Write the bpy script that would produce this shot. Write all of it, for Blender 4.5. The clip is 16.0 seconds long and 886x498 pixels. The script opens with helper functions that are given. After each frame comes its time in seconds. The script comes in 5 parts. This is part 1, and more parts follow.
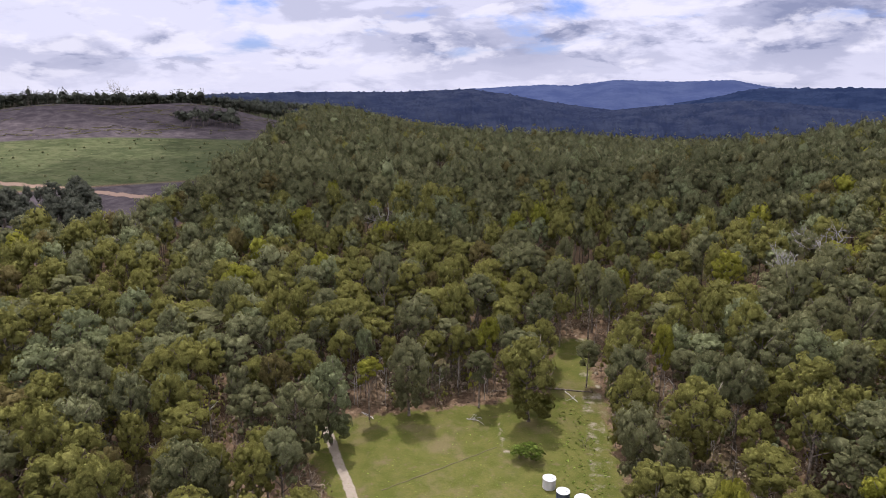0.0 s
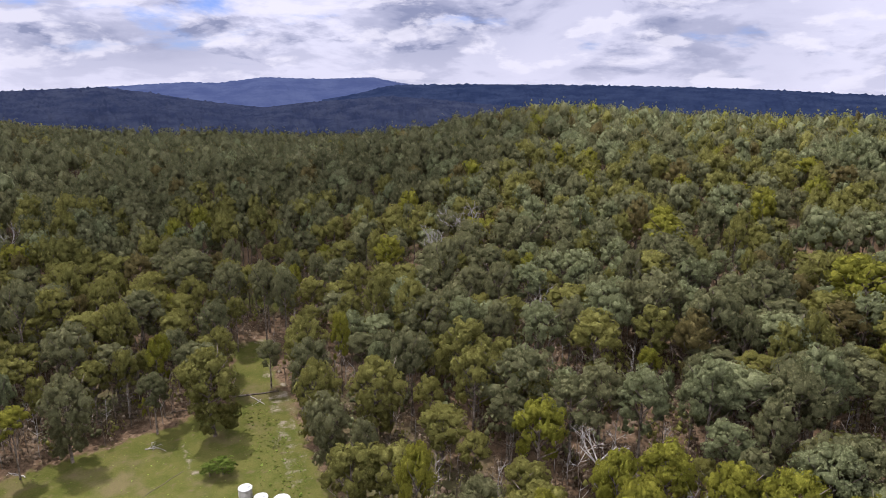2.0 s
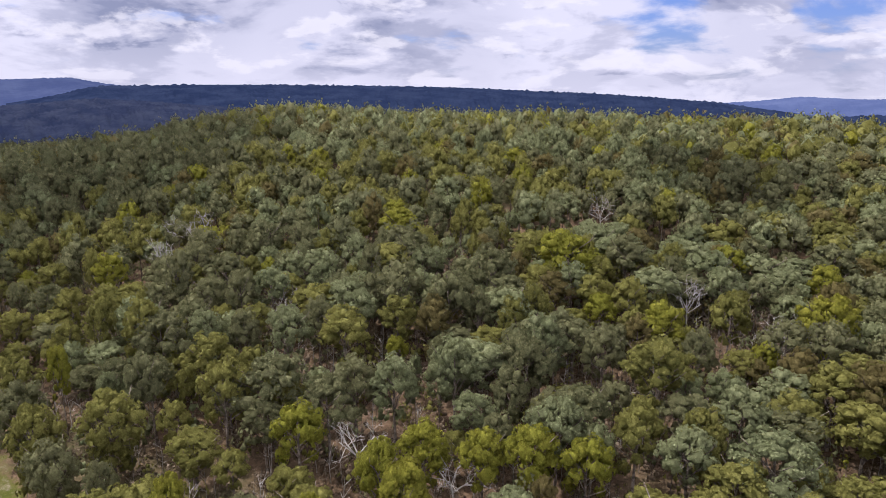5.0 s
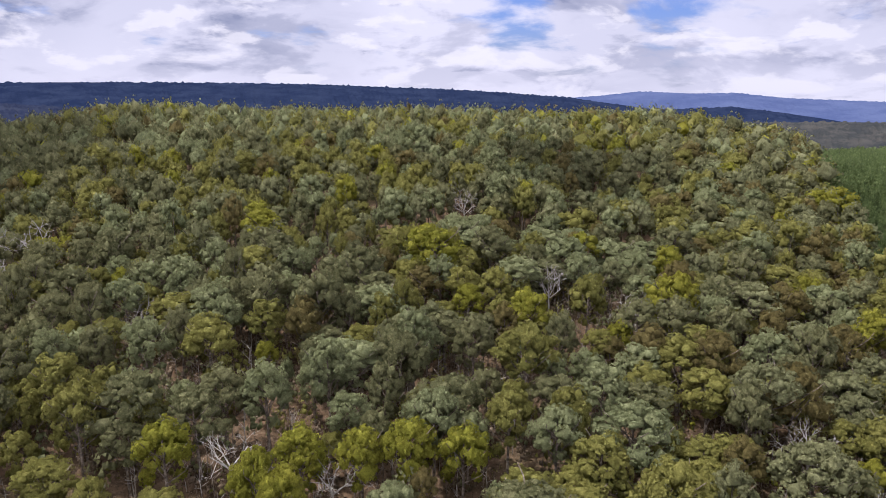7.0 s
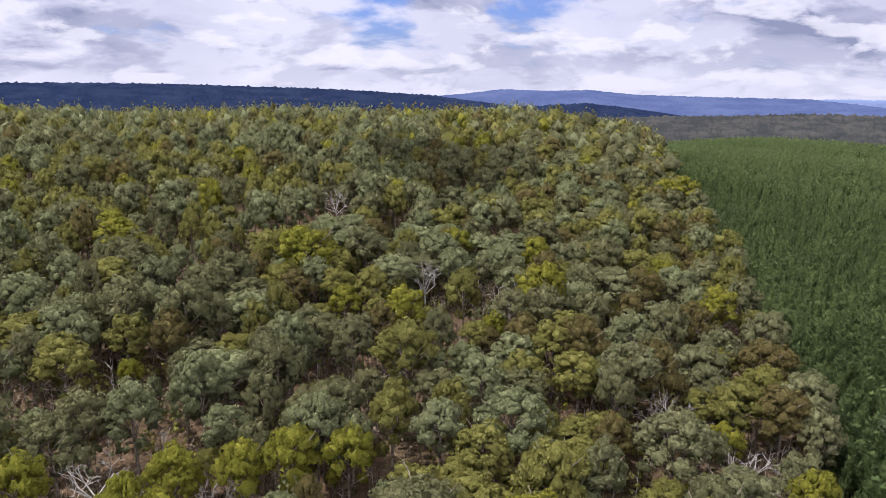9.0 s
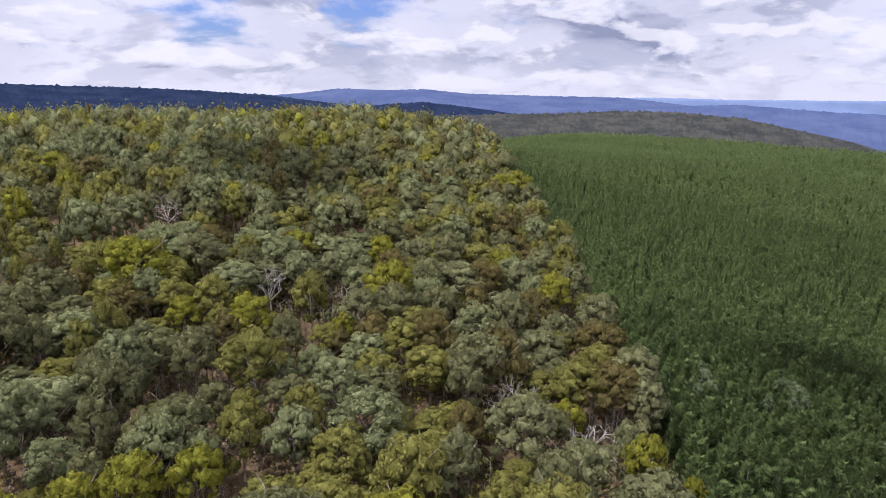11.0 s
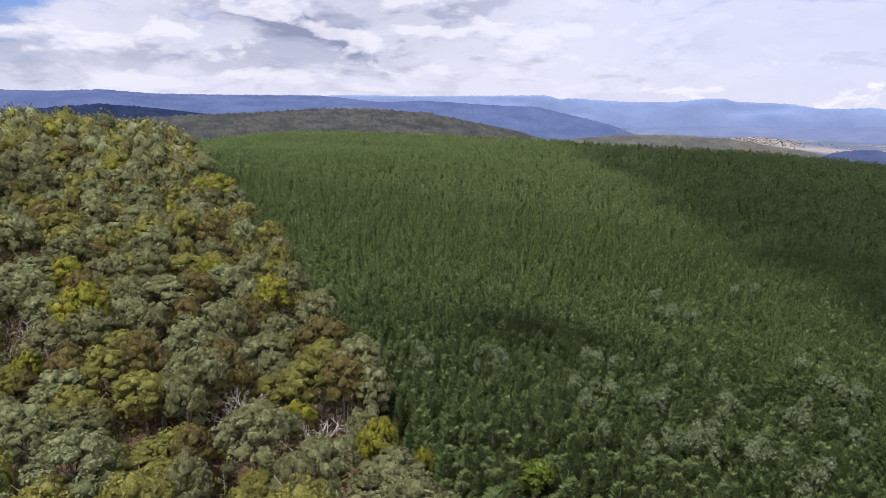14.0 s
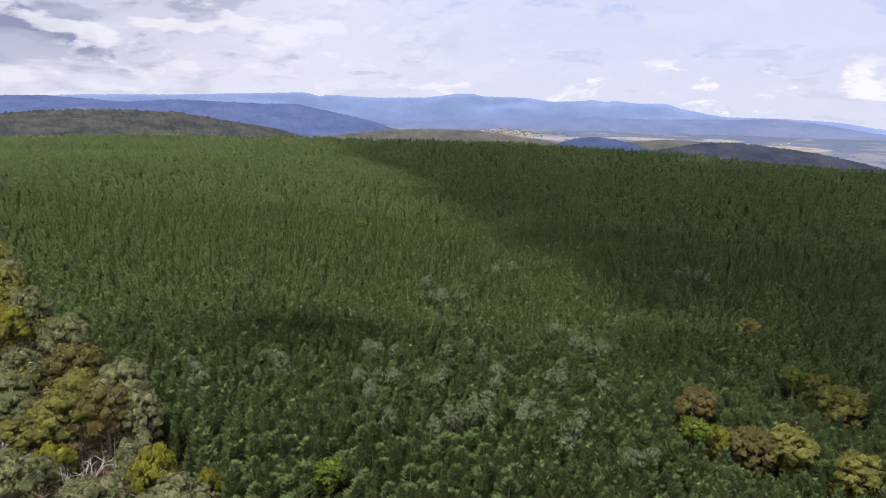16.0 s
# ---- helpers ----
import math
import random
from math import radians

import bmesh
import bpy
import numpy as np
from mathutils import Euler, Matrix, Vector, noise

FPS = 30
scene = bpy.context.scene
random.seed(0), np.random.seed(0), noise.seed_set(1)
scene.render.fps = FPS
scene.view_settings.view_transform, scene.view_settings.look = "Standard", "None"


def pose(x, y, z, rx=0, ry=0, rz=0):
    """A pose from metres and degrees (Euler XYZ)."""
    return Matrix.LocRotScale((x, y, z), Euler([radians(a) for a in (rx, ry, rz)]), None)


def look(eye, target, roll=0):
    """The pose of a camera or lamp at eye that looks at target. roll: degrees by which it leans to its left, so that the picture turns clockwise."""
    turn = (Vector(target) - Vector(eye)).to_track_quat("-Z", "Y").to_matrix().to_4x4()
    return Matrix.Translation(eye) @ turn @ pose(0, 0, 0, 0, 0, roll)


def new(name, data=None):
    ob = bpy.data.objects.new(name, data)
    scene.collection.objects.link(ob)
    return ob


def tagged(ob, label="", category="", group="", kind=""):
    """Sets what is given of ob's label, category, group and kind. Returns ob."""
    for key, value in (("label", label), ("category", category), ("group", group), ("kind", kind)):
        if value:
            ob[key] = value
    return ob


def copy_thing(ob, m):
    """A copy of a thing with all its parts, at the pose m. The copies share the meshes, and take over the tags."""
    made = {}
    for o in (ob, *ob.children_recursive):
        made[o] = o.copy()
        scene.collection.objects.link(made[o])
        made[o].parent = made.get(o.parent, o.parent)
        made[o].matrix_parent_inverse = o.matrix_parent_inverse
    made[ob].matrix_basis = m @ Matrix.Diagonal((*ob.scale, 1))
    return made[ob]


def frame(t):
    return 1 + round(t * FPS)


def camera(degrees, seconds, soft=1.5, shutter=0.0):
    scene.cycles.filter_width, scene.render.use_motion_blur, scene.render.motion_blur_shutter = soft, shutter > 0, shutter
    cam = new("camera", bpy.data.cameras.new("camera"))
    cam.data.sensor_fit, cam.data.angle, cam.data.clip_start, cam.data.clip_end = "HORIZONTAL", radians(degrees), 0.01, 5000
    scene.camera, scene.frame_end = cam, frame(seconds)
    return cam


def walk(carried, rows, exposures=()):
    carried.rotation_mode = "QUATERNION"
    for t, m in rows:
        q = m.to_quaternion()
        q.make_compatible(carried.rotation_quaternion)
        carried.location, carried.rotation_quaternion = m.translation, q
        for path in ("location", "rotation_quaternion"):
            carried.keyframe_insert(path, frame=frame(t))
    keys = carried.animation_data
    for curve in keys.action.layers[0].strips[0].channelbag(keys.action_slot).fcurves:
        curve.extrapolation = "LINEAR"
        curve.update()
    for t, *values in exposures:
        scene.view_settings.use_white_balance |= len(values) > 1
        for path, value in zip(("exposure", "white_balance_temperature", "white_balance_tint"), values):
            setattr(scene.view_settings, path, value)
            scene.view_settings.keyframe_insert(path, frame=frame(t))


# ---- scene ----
cam = camera(66.5, 16.0, soft=0.8)
EYE = (0.0, 0.0, 82.0)
# seconds, yaw, pitch, roll: the drone hangs in one place and turns to its right
PATH = [
    (0.0, 0.00, -14.42, -0.35),
    (0.5, -4.38, -14.42, -0.32),
    (1.0, -10.12, -14.42, -0.39),
    (1.5, -18.17, -14.43, -0.46),
    (2.0, -28.40, -14.42, -0.53),
    (2.5, -37.48, -14.29, -0.54),
    (3.0, -41.35, -14.22, -0.46),
    (3.5, -41.83, -14.22, -0.42),
    (4.0, -42.09, -14.22, -0.42),
    (4.5, -45.49, -14.21, -0.41),
    (5.0, -50.82, -14.23, -0.49),
    (5.2, -52.91, -14.26, -0.42),
    (7.3, -62.82, -14.46, -0.38),
    (7.5, -63.23, -14.49, -0.36),
    (8.0, -67.00, -14.48, -0.38),
    (8.5, -70.09, -14.46, -0.37),
    (8.7, -71.45, -14.46, -0.32),
    (10.8, -84.87, -14.47, -0.50),
    (11.0, -86.75, -14.44, -0.51),
    (11.5, -91.60, -14.43, -0.44),
    (12.0, -96.31, -14.41, -0.42),
    (12.5, -100.16, -14.42, -0.41),
    (13.0, -103.79, -14.42, -0.41),
    (13.5, -107.39, -14.40, -0.39),
    (14.0, -111.50, -14.38, -0.42),
    (14.5, -116.05, -14.41, -0.37),
    (15.0, -123.04, -14.42, -0.38),
    (15.5, -126.91, -14.45, -0.34),
    (16.0, -131.24, -14.51, -0.36),
]
walk(cam, [(t, pose(*EYE, 90 + p, r, y)) for t, y, p, r in PATH], [(0.0, -0.06, 6290, 16), (5.0, -0.04, 6290, 16), (8.5, 0.0, 6280, 15), (12.0, 0.0, 6330, 12.5), (16.0, -0.04, 6500, 9)])
# ---- world, sun, exposure ----
SUN_EL, SUN_AZ = 66.0, -16.0


def polar(az, r):
    """Plan place at a bearing (degrees, clockwise from +y) and a distance from the camera's plumb line."""
    return r * math.sin(radians(az)), r * math.cos(radians(az))


def make_world():
    world = bpy.data.worlds.new("sky")
    scene.world = world
    world.use_nodes = True
    nt = world.node_tree
    nt.nodes.clear()
    N, L = nt.nodes.new, nt.links.new
    out, bg = N("ShaderNodeOutputWorld"), N("ShaderNodeBackground")
    sky = N("ShaderNodeTexSky")
    sky.sky_type, sky.sun_disc = "NISHITA", False
    sky.sun_elevation, sky.sun_rotation = radians(SUN_EL), radians(SUN_AZ)
    sky.altitude, sky.air_density, sky.dust_density = 300, 1.0, 0.6
    tc, sep = N("ShaderNodeTexCoord"), N("ShaderNodeSeparateXYZ")
    L(tc.outputs["Generated"], sep.inputs[0])

    def maths(op, a, b=None, c=None):
        n = N("ShaderNodeMath")
        n.operation = op
        for i, v in enumerate((a, b, c)):
            if v is None:
                continue
            if isinstance(v, (int, float)):
                n.inputs[i].default_value = v
            else:
                L(v, n.inputs[i])
        return n.outputs[0]

    def mix(fac, a, b):
        n = N("ShaderNodeMix")
        n.data_type = "RGBA"
        for sock, v in ((n.inputs[0], fac), (n.inputs[6], a), (n.inputs[7], b)):
            if hasattr(v, "links"):
                L(v, sock)
            else:
                sock.default_value = v
        return n.outputs[2]

    def ramp(fac, *stops):
        n = N("ShaderNodeMapRange")
        n.interpolation_type = "SMOOTHSTEP"
        L(fac, n.inputs[0])
        for i, v in enumerate(stops):
            n.inputs[1 + i].default_value = v
        return n.outputs[0]

    up = maths("MAXIMUM", sep.outputs[2], 0.0)
    flat = maths("MAXIMUM", maths("ADD", sep.outputs[2], 0.26), 0.06)
    com = N("ShaderNodeCombineXYZ")
    L(maths("DIVIDE", sep.outputs[0], flat), com.inputs[0])
    L(maths("DIVIDE", sep.outputs[1], flat), com.inputs[1])

    def cloud_noise(scale, detail, shift, rough=0.55):
        m = N("ShaderNodeMapping")
        m.inputs["Location"].default_value = shift
        L(com.outputs[0], m.inputs[0])
        n = N("ShaderNodeTexNoise")
        n.inputs["Scale"].default_value, n.inputs["Detail"].default_value = scale, detail
        n.inputs["Roughness"].default_value, n.inputs["Distortion"].default_value = rough, 0.2
        L(m.outputs[0], n.inputs["Vector"])
        return n.outputs["Fac"]

    # broken cloud deck: cover, sunlit tops and grey bases; the blue shows through at four gaps
    gap = None
    for az, el, wide in ((-15.5, 4.2, 3.2), (8.0, 4.6, 5.0), (68.0, 6.3, 6.0), (82.0, 5.8, 7.5), (168.0, 5.0, 9.0)):
        dot = N("ShaderNodeVectorMath")
        dot.operation = "DOT_PRODUCT"
        L(tc.outputs["Generated"], dot.inputs[0])
        dot.inputs[1].default_value = (*polar(az, math.cos(radians(el))), math.sin(radians(el)))
        g = ramp(dot.outputs["Value"], math.cos(radians(wide)), 1.0, 0.0, 0.15)
        gap = g if gap is None else maths("ADD", gap, g)
    cover = ramp(maths("SUBTRACT", cloud_noise(2.3, 7, (3.1, 1.7, 0), 0.55), gap), 0.25, 0.42, 0.0, 1.0)
    body = ramp(cloud_noise(1.25, 6, (7.3, 4.4, 2), 0.52), 0.42, 0.60, 0.0, 1.0)
    # heaped cumulus: where the mass thins upwards it is lit, where it thickens upwards it is a grey base
    def heaps(scale, tall, rise, lo, hi, shift, sparse=0.47):
        squeeze = N("ShaderNodeMapping")
        squeeze.inputs["Scale"].default_value = (1.0, 1.0, tall)
        L(tc.outputs["Generated"], squeeze.inputs[0])
        mass = []
        for step in (0.0, rise):
            move, puff = N("ShaderNodeVectorMath"), N("ShaderNodeTexNoise")
            move.inputs[1].default_value = (shift, 5.1, 1.7 + step)
            L(squeeze.outputs[0], move.inputs[0])
            L(move.outputs[0], puff.inputs["Vector"])
            puff.inputs["Scale"].default_value, puff.inputs["Detail"].default_value = scale, 8
            puff.inputs["Roughness"].default_value, puff.inputs["Distortion"].default_value = 0.55, 0.25
            mass.append(puff.outputs["Fac"])
        rising = maths("SUBTRACT", mass[1], mass[0])
        return ramp(rising, lo, hi, 0.0, 1.0), ramp(rising, 0.02, -0.10, 0.0, 1.0), ramp(mass[0], sparse, sparse + 0.09, 0.0, 1.0)

    broad = heaps(4.0, 3.0, 0.090, -0.03, 0.16, 2.2)[0]
    small, crest, heap = heaps(9.0, 2.7, 0.042, -0.03, 0.10, 7.7)
    small = maths("MULTIPLY", small, heap)
    high = ramp(up, 0.12, 0.55, 0.0, 1.0)
    white = mix(high, (0.84, 0.84, 0.99, 1), (3.5, 3.45, 3.4, 1))
    grey = mix(high, (0.31, 0.340, 0.495, 1), (2.5, 2.47, 2.44, 1))
    shade = maths("ADD", maths("MULTIPLY", broad, 0.42), maths("MULTIPLY", small, 0.62))
    shade = maths("MULTIPLY", shade, maths("ADD", 0.55, maths("MULTIPLY", body, 0.6)))

    belly = heaps(6.0, 2.7, 0.05, -0.03, 0.12, 9.3, 0.50)[2]
    shade = maths("ADD", maths("MULTIPLY", ramp(shade, 0.15, 0.85, 0.0, 1.0), 0.62), maths("MULTIPLY", belly, 0.42))

    def towards(az, el, wide, weight):
        dot = N("ShaderNodeVectorMath")
        dot.operation = "DOT_PRODUCT"
        L(tc.outputs["Generated"], dot.inputs[0])
        dot.inputs[1].default_value = (*polar(az, math.cos(radians(el))), math.sin(radians(el)))
        return ramp(dot.outputs["Value"], math.cos(radians(wide)), 1.0, 0.0, weight)

    # heavier, grey-bellied banks of cloud, and calm thin overcast over the far plain
    for az, el, wide, weight in ((102.0, 8.5, 14.0, 0.8), (112.0, 7.0, 9.0, 0.6), (38.0, 9.5, 12.0, 0.9), (28.0, 5.0, 9.0, 0.8), (50.0, 4.0, 9.0, 0.9), (76.0, 3.0, 8.0, 0.8), (90.0, 8.0, 10.0, 0.6), (4.0, 3.0, 9.0, 0.4)):
        bank = towards(az, el, wide, weight)
        shade = maths("ADD", shade, maths("MULTIPLY", bank, maths("ADD", 0.26, maths("MULTIPLY", broad, 0.36))))
    calm = towards(158.0, 8.0, 46.0, 1.0)
    shade = maths("MULTIPLY", shade, maths("SUBTRACT", 1.0, maths("MULTIPLY", calm, 0.7)))
    shade = maths("MINIMUM", shade, 1.0)
    cloud = mix(shade, white, grey)
    tops = maths("MULTIPLY", maths("MULTIPLY", crest, heap), maths("SUBTRACT", 1.0, high))
    cloud = mix(maths("MULTIPLY", tops, 0.62), cloud, (1.02, 1.0, 1.08, 1))
    veil = maths("MULTIPLY", maths("MULTIPLY", calm, 0.75), maths("SUBTRACT", 1.0, high))
    cloud = mix(veil, cloud, (0.70, 0.745, 0.99, 1))
    puffs = maths("MULTIPLY", heaps(15.0, 2.6, 0.03, -0.03, 0.10, 4.4, 0.54)[2], maths("MULTIPLY", calm, ramp(sep.outputs[2], 0.035, 0.005, 0.0, 1.0)))
    gain = N("ShaderNodeVectorMath")
    gain.operation = "MULTIPLY"
    gain.inputs[1].default_value = (0.060, 0.073, 0.135)
    L(sky.outputs[0], gain.inputs[0])
    thin = maths("MAXIMUM", maths("MULTIPLY", cover, mix_value(N, L, high, 0.97, 0.75)), veil)
    open_sky = mix(thin, gain.outputs[0], cloud)
    low = ramp(sep.outputs[2], -0.03, 0.045, 1.0, 0.0)
    hazy = mix(maths("MULTIPLY", low, 0.5), open_sky, (0.80, 0.80, 0.95, 1))
    L(mix(puffs, hazy, (1.0, 0.97, 1.06, 1)), bg.inputs[0])
    bg.inputs[1].default_value = 1.0
    L(bg.outputs[0], out.inputs[0])


def mix_value(N, L, fac, a, b):
    n = N("ShaderNodeMix")
    n.data_type = "FLOAT"
    L(fac, n.inputs[0])
    n.inputs[2].default_value, n.inputs[3].default_value = a, b
    return n.outputs[0]


make_world()
sun = new("sun", bpy.data.lights.new("sun", "SUN"))
sun.data.energy, sun.data.angle, sun.data.color = 4.8, radians(2.0), (1.0, 0.95, 0.86)
sun_from = Vector((*polar(SUN_AZ, math.cos(radians(SUN_EL))), math.sin(radians(SUN_EL))))
sun.matrix_world = look((0, 0, 400), Vector((0, 0, 400)) - sun_from)

# ---- materials ----


class Mat:
    """A node material in the making."""

    def __init__(self, name, rough=0.8):
        self.mat = bpy.data.materials.new(name)
        self.mat.use_nodes = True
        self.nt = self.mat.node_tree
        self.bsdf = self.nt.nodes["Principled BSDF"]
        self.bsdf.inputs["Roughness"].default_value = rough
        self.bsdf.inputs["Specular IOR Level"].default_value = 0.15

    def n(self, kind):
        return self.nt.nodes.new(kind)

    def link(self, a, b):
        self.nt.links.new(a, b)

    def put(self, v, sock):
        if hasattr(v, "links"):
            self.link(v, sock)
        else:
            sock.default_value = v

    def maths(self, op, a, b=0.0):
        n = self.n("ShaderNodeMath")
        n.operation = op
        self.put(a, n.inputs[0])
        self.put(b, n.inputs[1])
        return n.outputs[0]

    def step(self, v, lo, hi, a=0.0, b=1.0):
        n = self.n("ShaderNodeMapRange")
        n.interpolation_type = "SMOOTHSTEP"
        self.put(v, n.inputs[0])
        for i, x in enumerate((lo, hi, a, b)):
            n.inputs[1 + i].default_value = x
        return n.outputs[0]

    def mix(self, fac, a, b, kind="MIX"):
        n = self.n("ShaderNodeMix")
        n.data_type, n.blend_type = "RGBA", kind
        self.put(fac, n.inputs[0])
        self.put((*a, 1) if isinstance(a, tuple) else a, n.inputs[6])
        self.put((*b, 1) if isinstance(b, tuple) else b, n.inputs[7])
        return n.outputs[2]

    def noise(self, scale, detail=4, rough=0.55, world=True, stretch=None):
        n = self.n("ShaderNodeTexNoise")
        n.inputs["Scale"].default_value, n.inputs["Detail"].default_value, n.inputs["Roughness"].default_value = scale, detail, rough
        src = self.n("ShaderNodeNewGeometry").outputs["Position"] if world else self.n("ShaderNodeTexCoord").outputs["Object"]
        if stretch:
            m = self.n("ShaderNodeMapping")
            m.inputs["Scale"].default_value = stretch
            self.link(src, m.inputs[0])
            src = m.outputs[0]
        self.link(src, n.inputs["Vector"])
        return n.outputs["Fac"]

    def attr(self, name):
        n = self.n("ShaderNodeAttribute")
        n.attribute_name = name
        return n.outputs["Fac"]

    def colour(self, v):
        self.put((*v, 1) if isinstance(v, tuple) else v, self.bsdf.inputs["Base Color"])
        return self

    def bump(self, v, strength=0.4, dist=0.05):
        b = self.n("ShaderNodeBump")
        b.inputs["Strength"].default_value, b.inputs["Distance"].default_value = strength, dist
        self.link(v, b.inputs["Height"])
        self.link(b.outputs[0], self.bsdf.inputs["Normal"])
        return self


def leaf_material(name, dark, light, tip, glow=0.55):
    """Foliage: each tree a shade of its own, each tuft a little lighter or darker, light passing through thin leaves."""
    m = Mat(name, 0.6)
    m.bsdf.inputs["Specular IOR Level"].default_value = 0.05
    rnd = m.n("ShaderNodeObjectInfo").outputs["Random"]
    tree = m.maths("FRACT", m.maths("ADD", m.attr("tint"), rnd))
    tuft = m.n("ShaderNodeNewGeometry").outputs["Random Per Island"]
    base = m.mix(tree, dark, light)
    base = m.mix(m.step(tuft, 0.6, 1.1), base, tip)
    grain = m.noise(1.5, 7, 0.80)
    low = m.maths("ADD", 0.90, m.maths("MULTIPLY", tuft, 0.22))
    # crevice shade put into the colour: darker where the bump grain is low
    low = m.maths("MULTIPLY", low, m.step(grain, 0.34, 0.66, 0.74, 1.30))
    # leaves turn to the light together, billow by billow
    way, turn = m.n("ShaderNodeAttribute"), m.n("ShaderNodeVectorTransform")
    way.attribute_name = "billow"
    turn.vector_type, turn.convert_from, turn.convert_to = "NORMAL", "OBJECT", "WORLD"
    m.link(way.outputs["Vector"], turn.inputs[0])
    m.bump(grain, 0.45, 0.50)
    m.link(turn.outputs[0], m.bsdf.inputs["Normal"].links[0].from_node.inputs["Normal"])
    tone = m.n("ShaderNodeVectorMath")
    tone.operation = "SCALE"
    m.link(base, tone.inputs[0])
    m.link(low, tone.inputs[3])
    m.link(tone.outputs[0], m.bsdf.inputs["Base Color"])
    tr, mixer = m.n("ShaderNodeBsdfTranslucent"), m.n("ShaderNodeMixShader")
    m.link(tone.outputs[0], tr.inputs[0])
    m.link(turn.outputs[0], tr.inputs["Normal"])
    mixer.inputs[0].default_value = glow
    m.link(m.bsdf.outputs[0], mixer.inputs[1])
    m.link(tr.outputs[0], mixer.inputs[2])
    m.link(mixer.outputs[0], m.nt.nodes["Material Output"].inputs[0])
    return m.mat


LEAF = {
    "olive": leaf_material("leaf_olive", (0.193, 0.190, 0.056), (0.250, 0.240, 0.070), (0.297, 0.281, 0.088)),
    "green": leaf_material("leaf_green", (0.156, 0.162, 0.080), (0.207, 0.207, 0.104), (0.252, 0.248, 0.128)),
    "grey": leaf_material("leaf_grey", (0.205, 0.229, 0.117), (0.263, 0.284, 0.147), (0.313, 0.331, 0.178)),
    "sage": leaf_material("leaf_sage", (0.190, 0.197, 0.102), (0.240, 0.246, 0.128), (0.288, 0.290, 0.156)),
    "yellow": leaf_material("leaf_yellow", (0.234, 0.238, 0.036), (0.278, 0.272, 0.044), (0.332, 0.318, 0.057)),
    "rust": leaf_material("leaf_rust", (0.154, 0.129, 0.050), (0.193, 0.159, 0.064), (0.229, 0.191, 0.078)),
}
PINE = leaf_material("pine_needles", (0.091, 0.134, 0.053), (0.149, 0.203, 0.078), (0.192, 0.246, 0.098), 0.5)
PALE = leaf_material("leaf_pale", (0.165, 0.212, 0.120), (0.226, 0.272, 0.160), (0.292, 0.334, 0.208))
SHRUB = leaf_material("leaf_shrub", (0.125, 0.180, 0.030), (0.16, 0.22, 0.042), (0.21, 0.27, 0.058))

# gum leaves again, with cloud shade and haze put into a darker colour
SHADED_WOODS = leaf_material("leaf_woods_shaded", (0.066, 0.072, 0.056), (0.092, 0.098, 0.074), (0.118, 0.124, 0.094), 0.4)
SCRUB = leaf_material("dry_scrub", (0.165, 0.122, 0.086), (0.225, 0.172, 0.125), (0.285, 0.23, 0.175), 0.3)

m = Mat("bark", 0.9)
m.colour(m.mix(m.step(m.noise(1.5, 5), 0.35, 0.7), (0.095, 0.075, 0.062), (0.30, 0.25, 0.21)))
BARK = m.bump(m.noise(6, 4), 0.6, 0.05).mat
m = Mat("dead_wood", 0.85)
m.colour(m.mix(m.step(m.noise(1.2, 5), 0.3, 0.7), (0.25, 0.23, 0.215), (0.50, 0.47, 0.45)))
DEAD = m.bump(m.noise(7, 4), 0.5, 0.03).mat
m = Mat("soil", 0.95)
SOIL = m.colour(m.mix(m.noise(2.0, 5), (0.066, 0.064, 0.028), (0.115, 0.102, 0.050))).mat
m = Mat("cloud", 1.0)
m.colour(m.mix(m.noise(0.01, 3), (0.75, 0.75, 0.76), (0.85, 0.85, 0.85)))
see, thin_out = m.n("ShaderNodeBsdfTransparent"), m.n("ShaderNodeMixShader")
thin_out.inputs[0].default_value = 0.22
m.link(m.bsdf.outputs[0], thin_out.inputs[1])
m.link(see.outputs[0], thin_out.inputs[2])
m.link(thin_out.outputs[0], m.nt.nodes["Material Output"].inputs[0])
CLOUD = m.mat


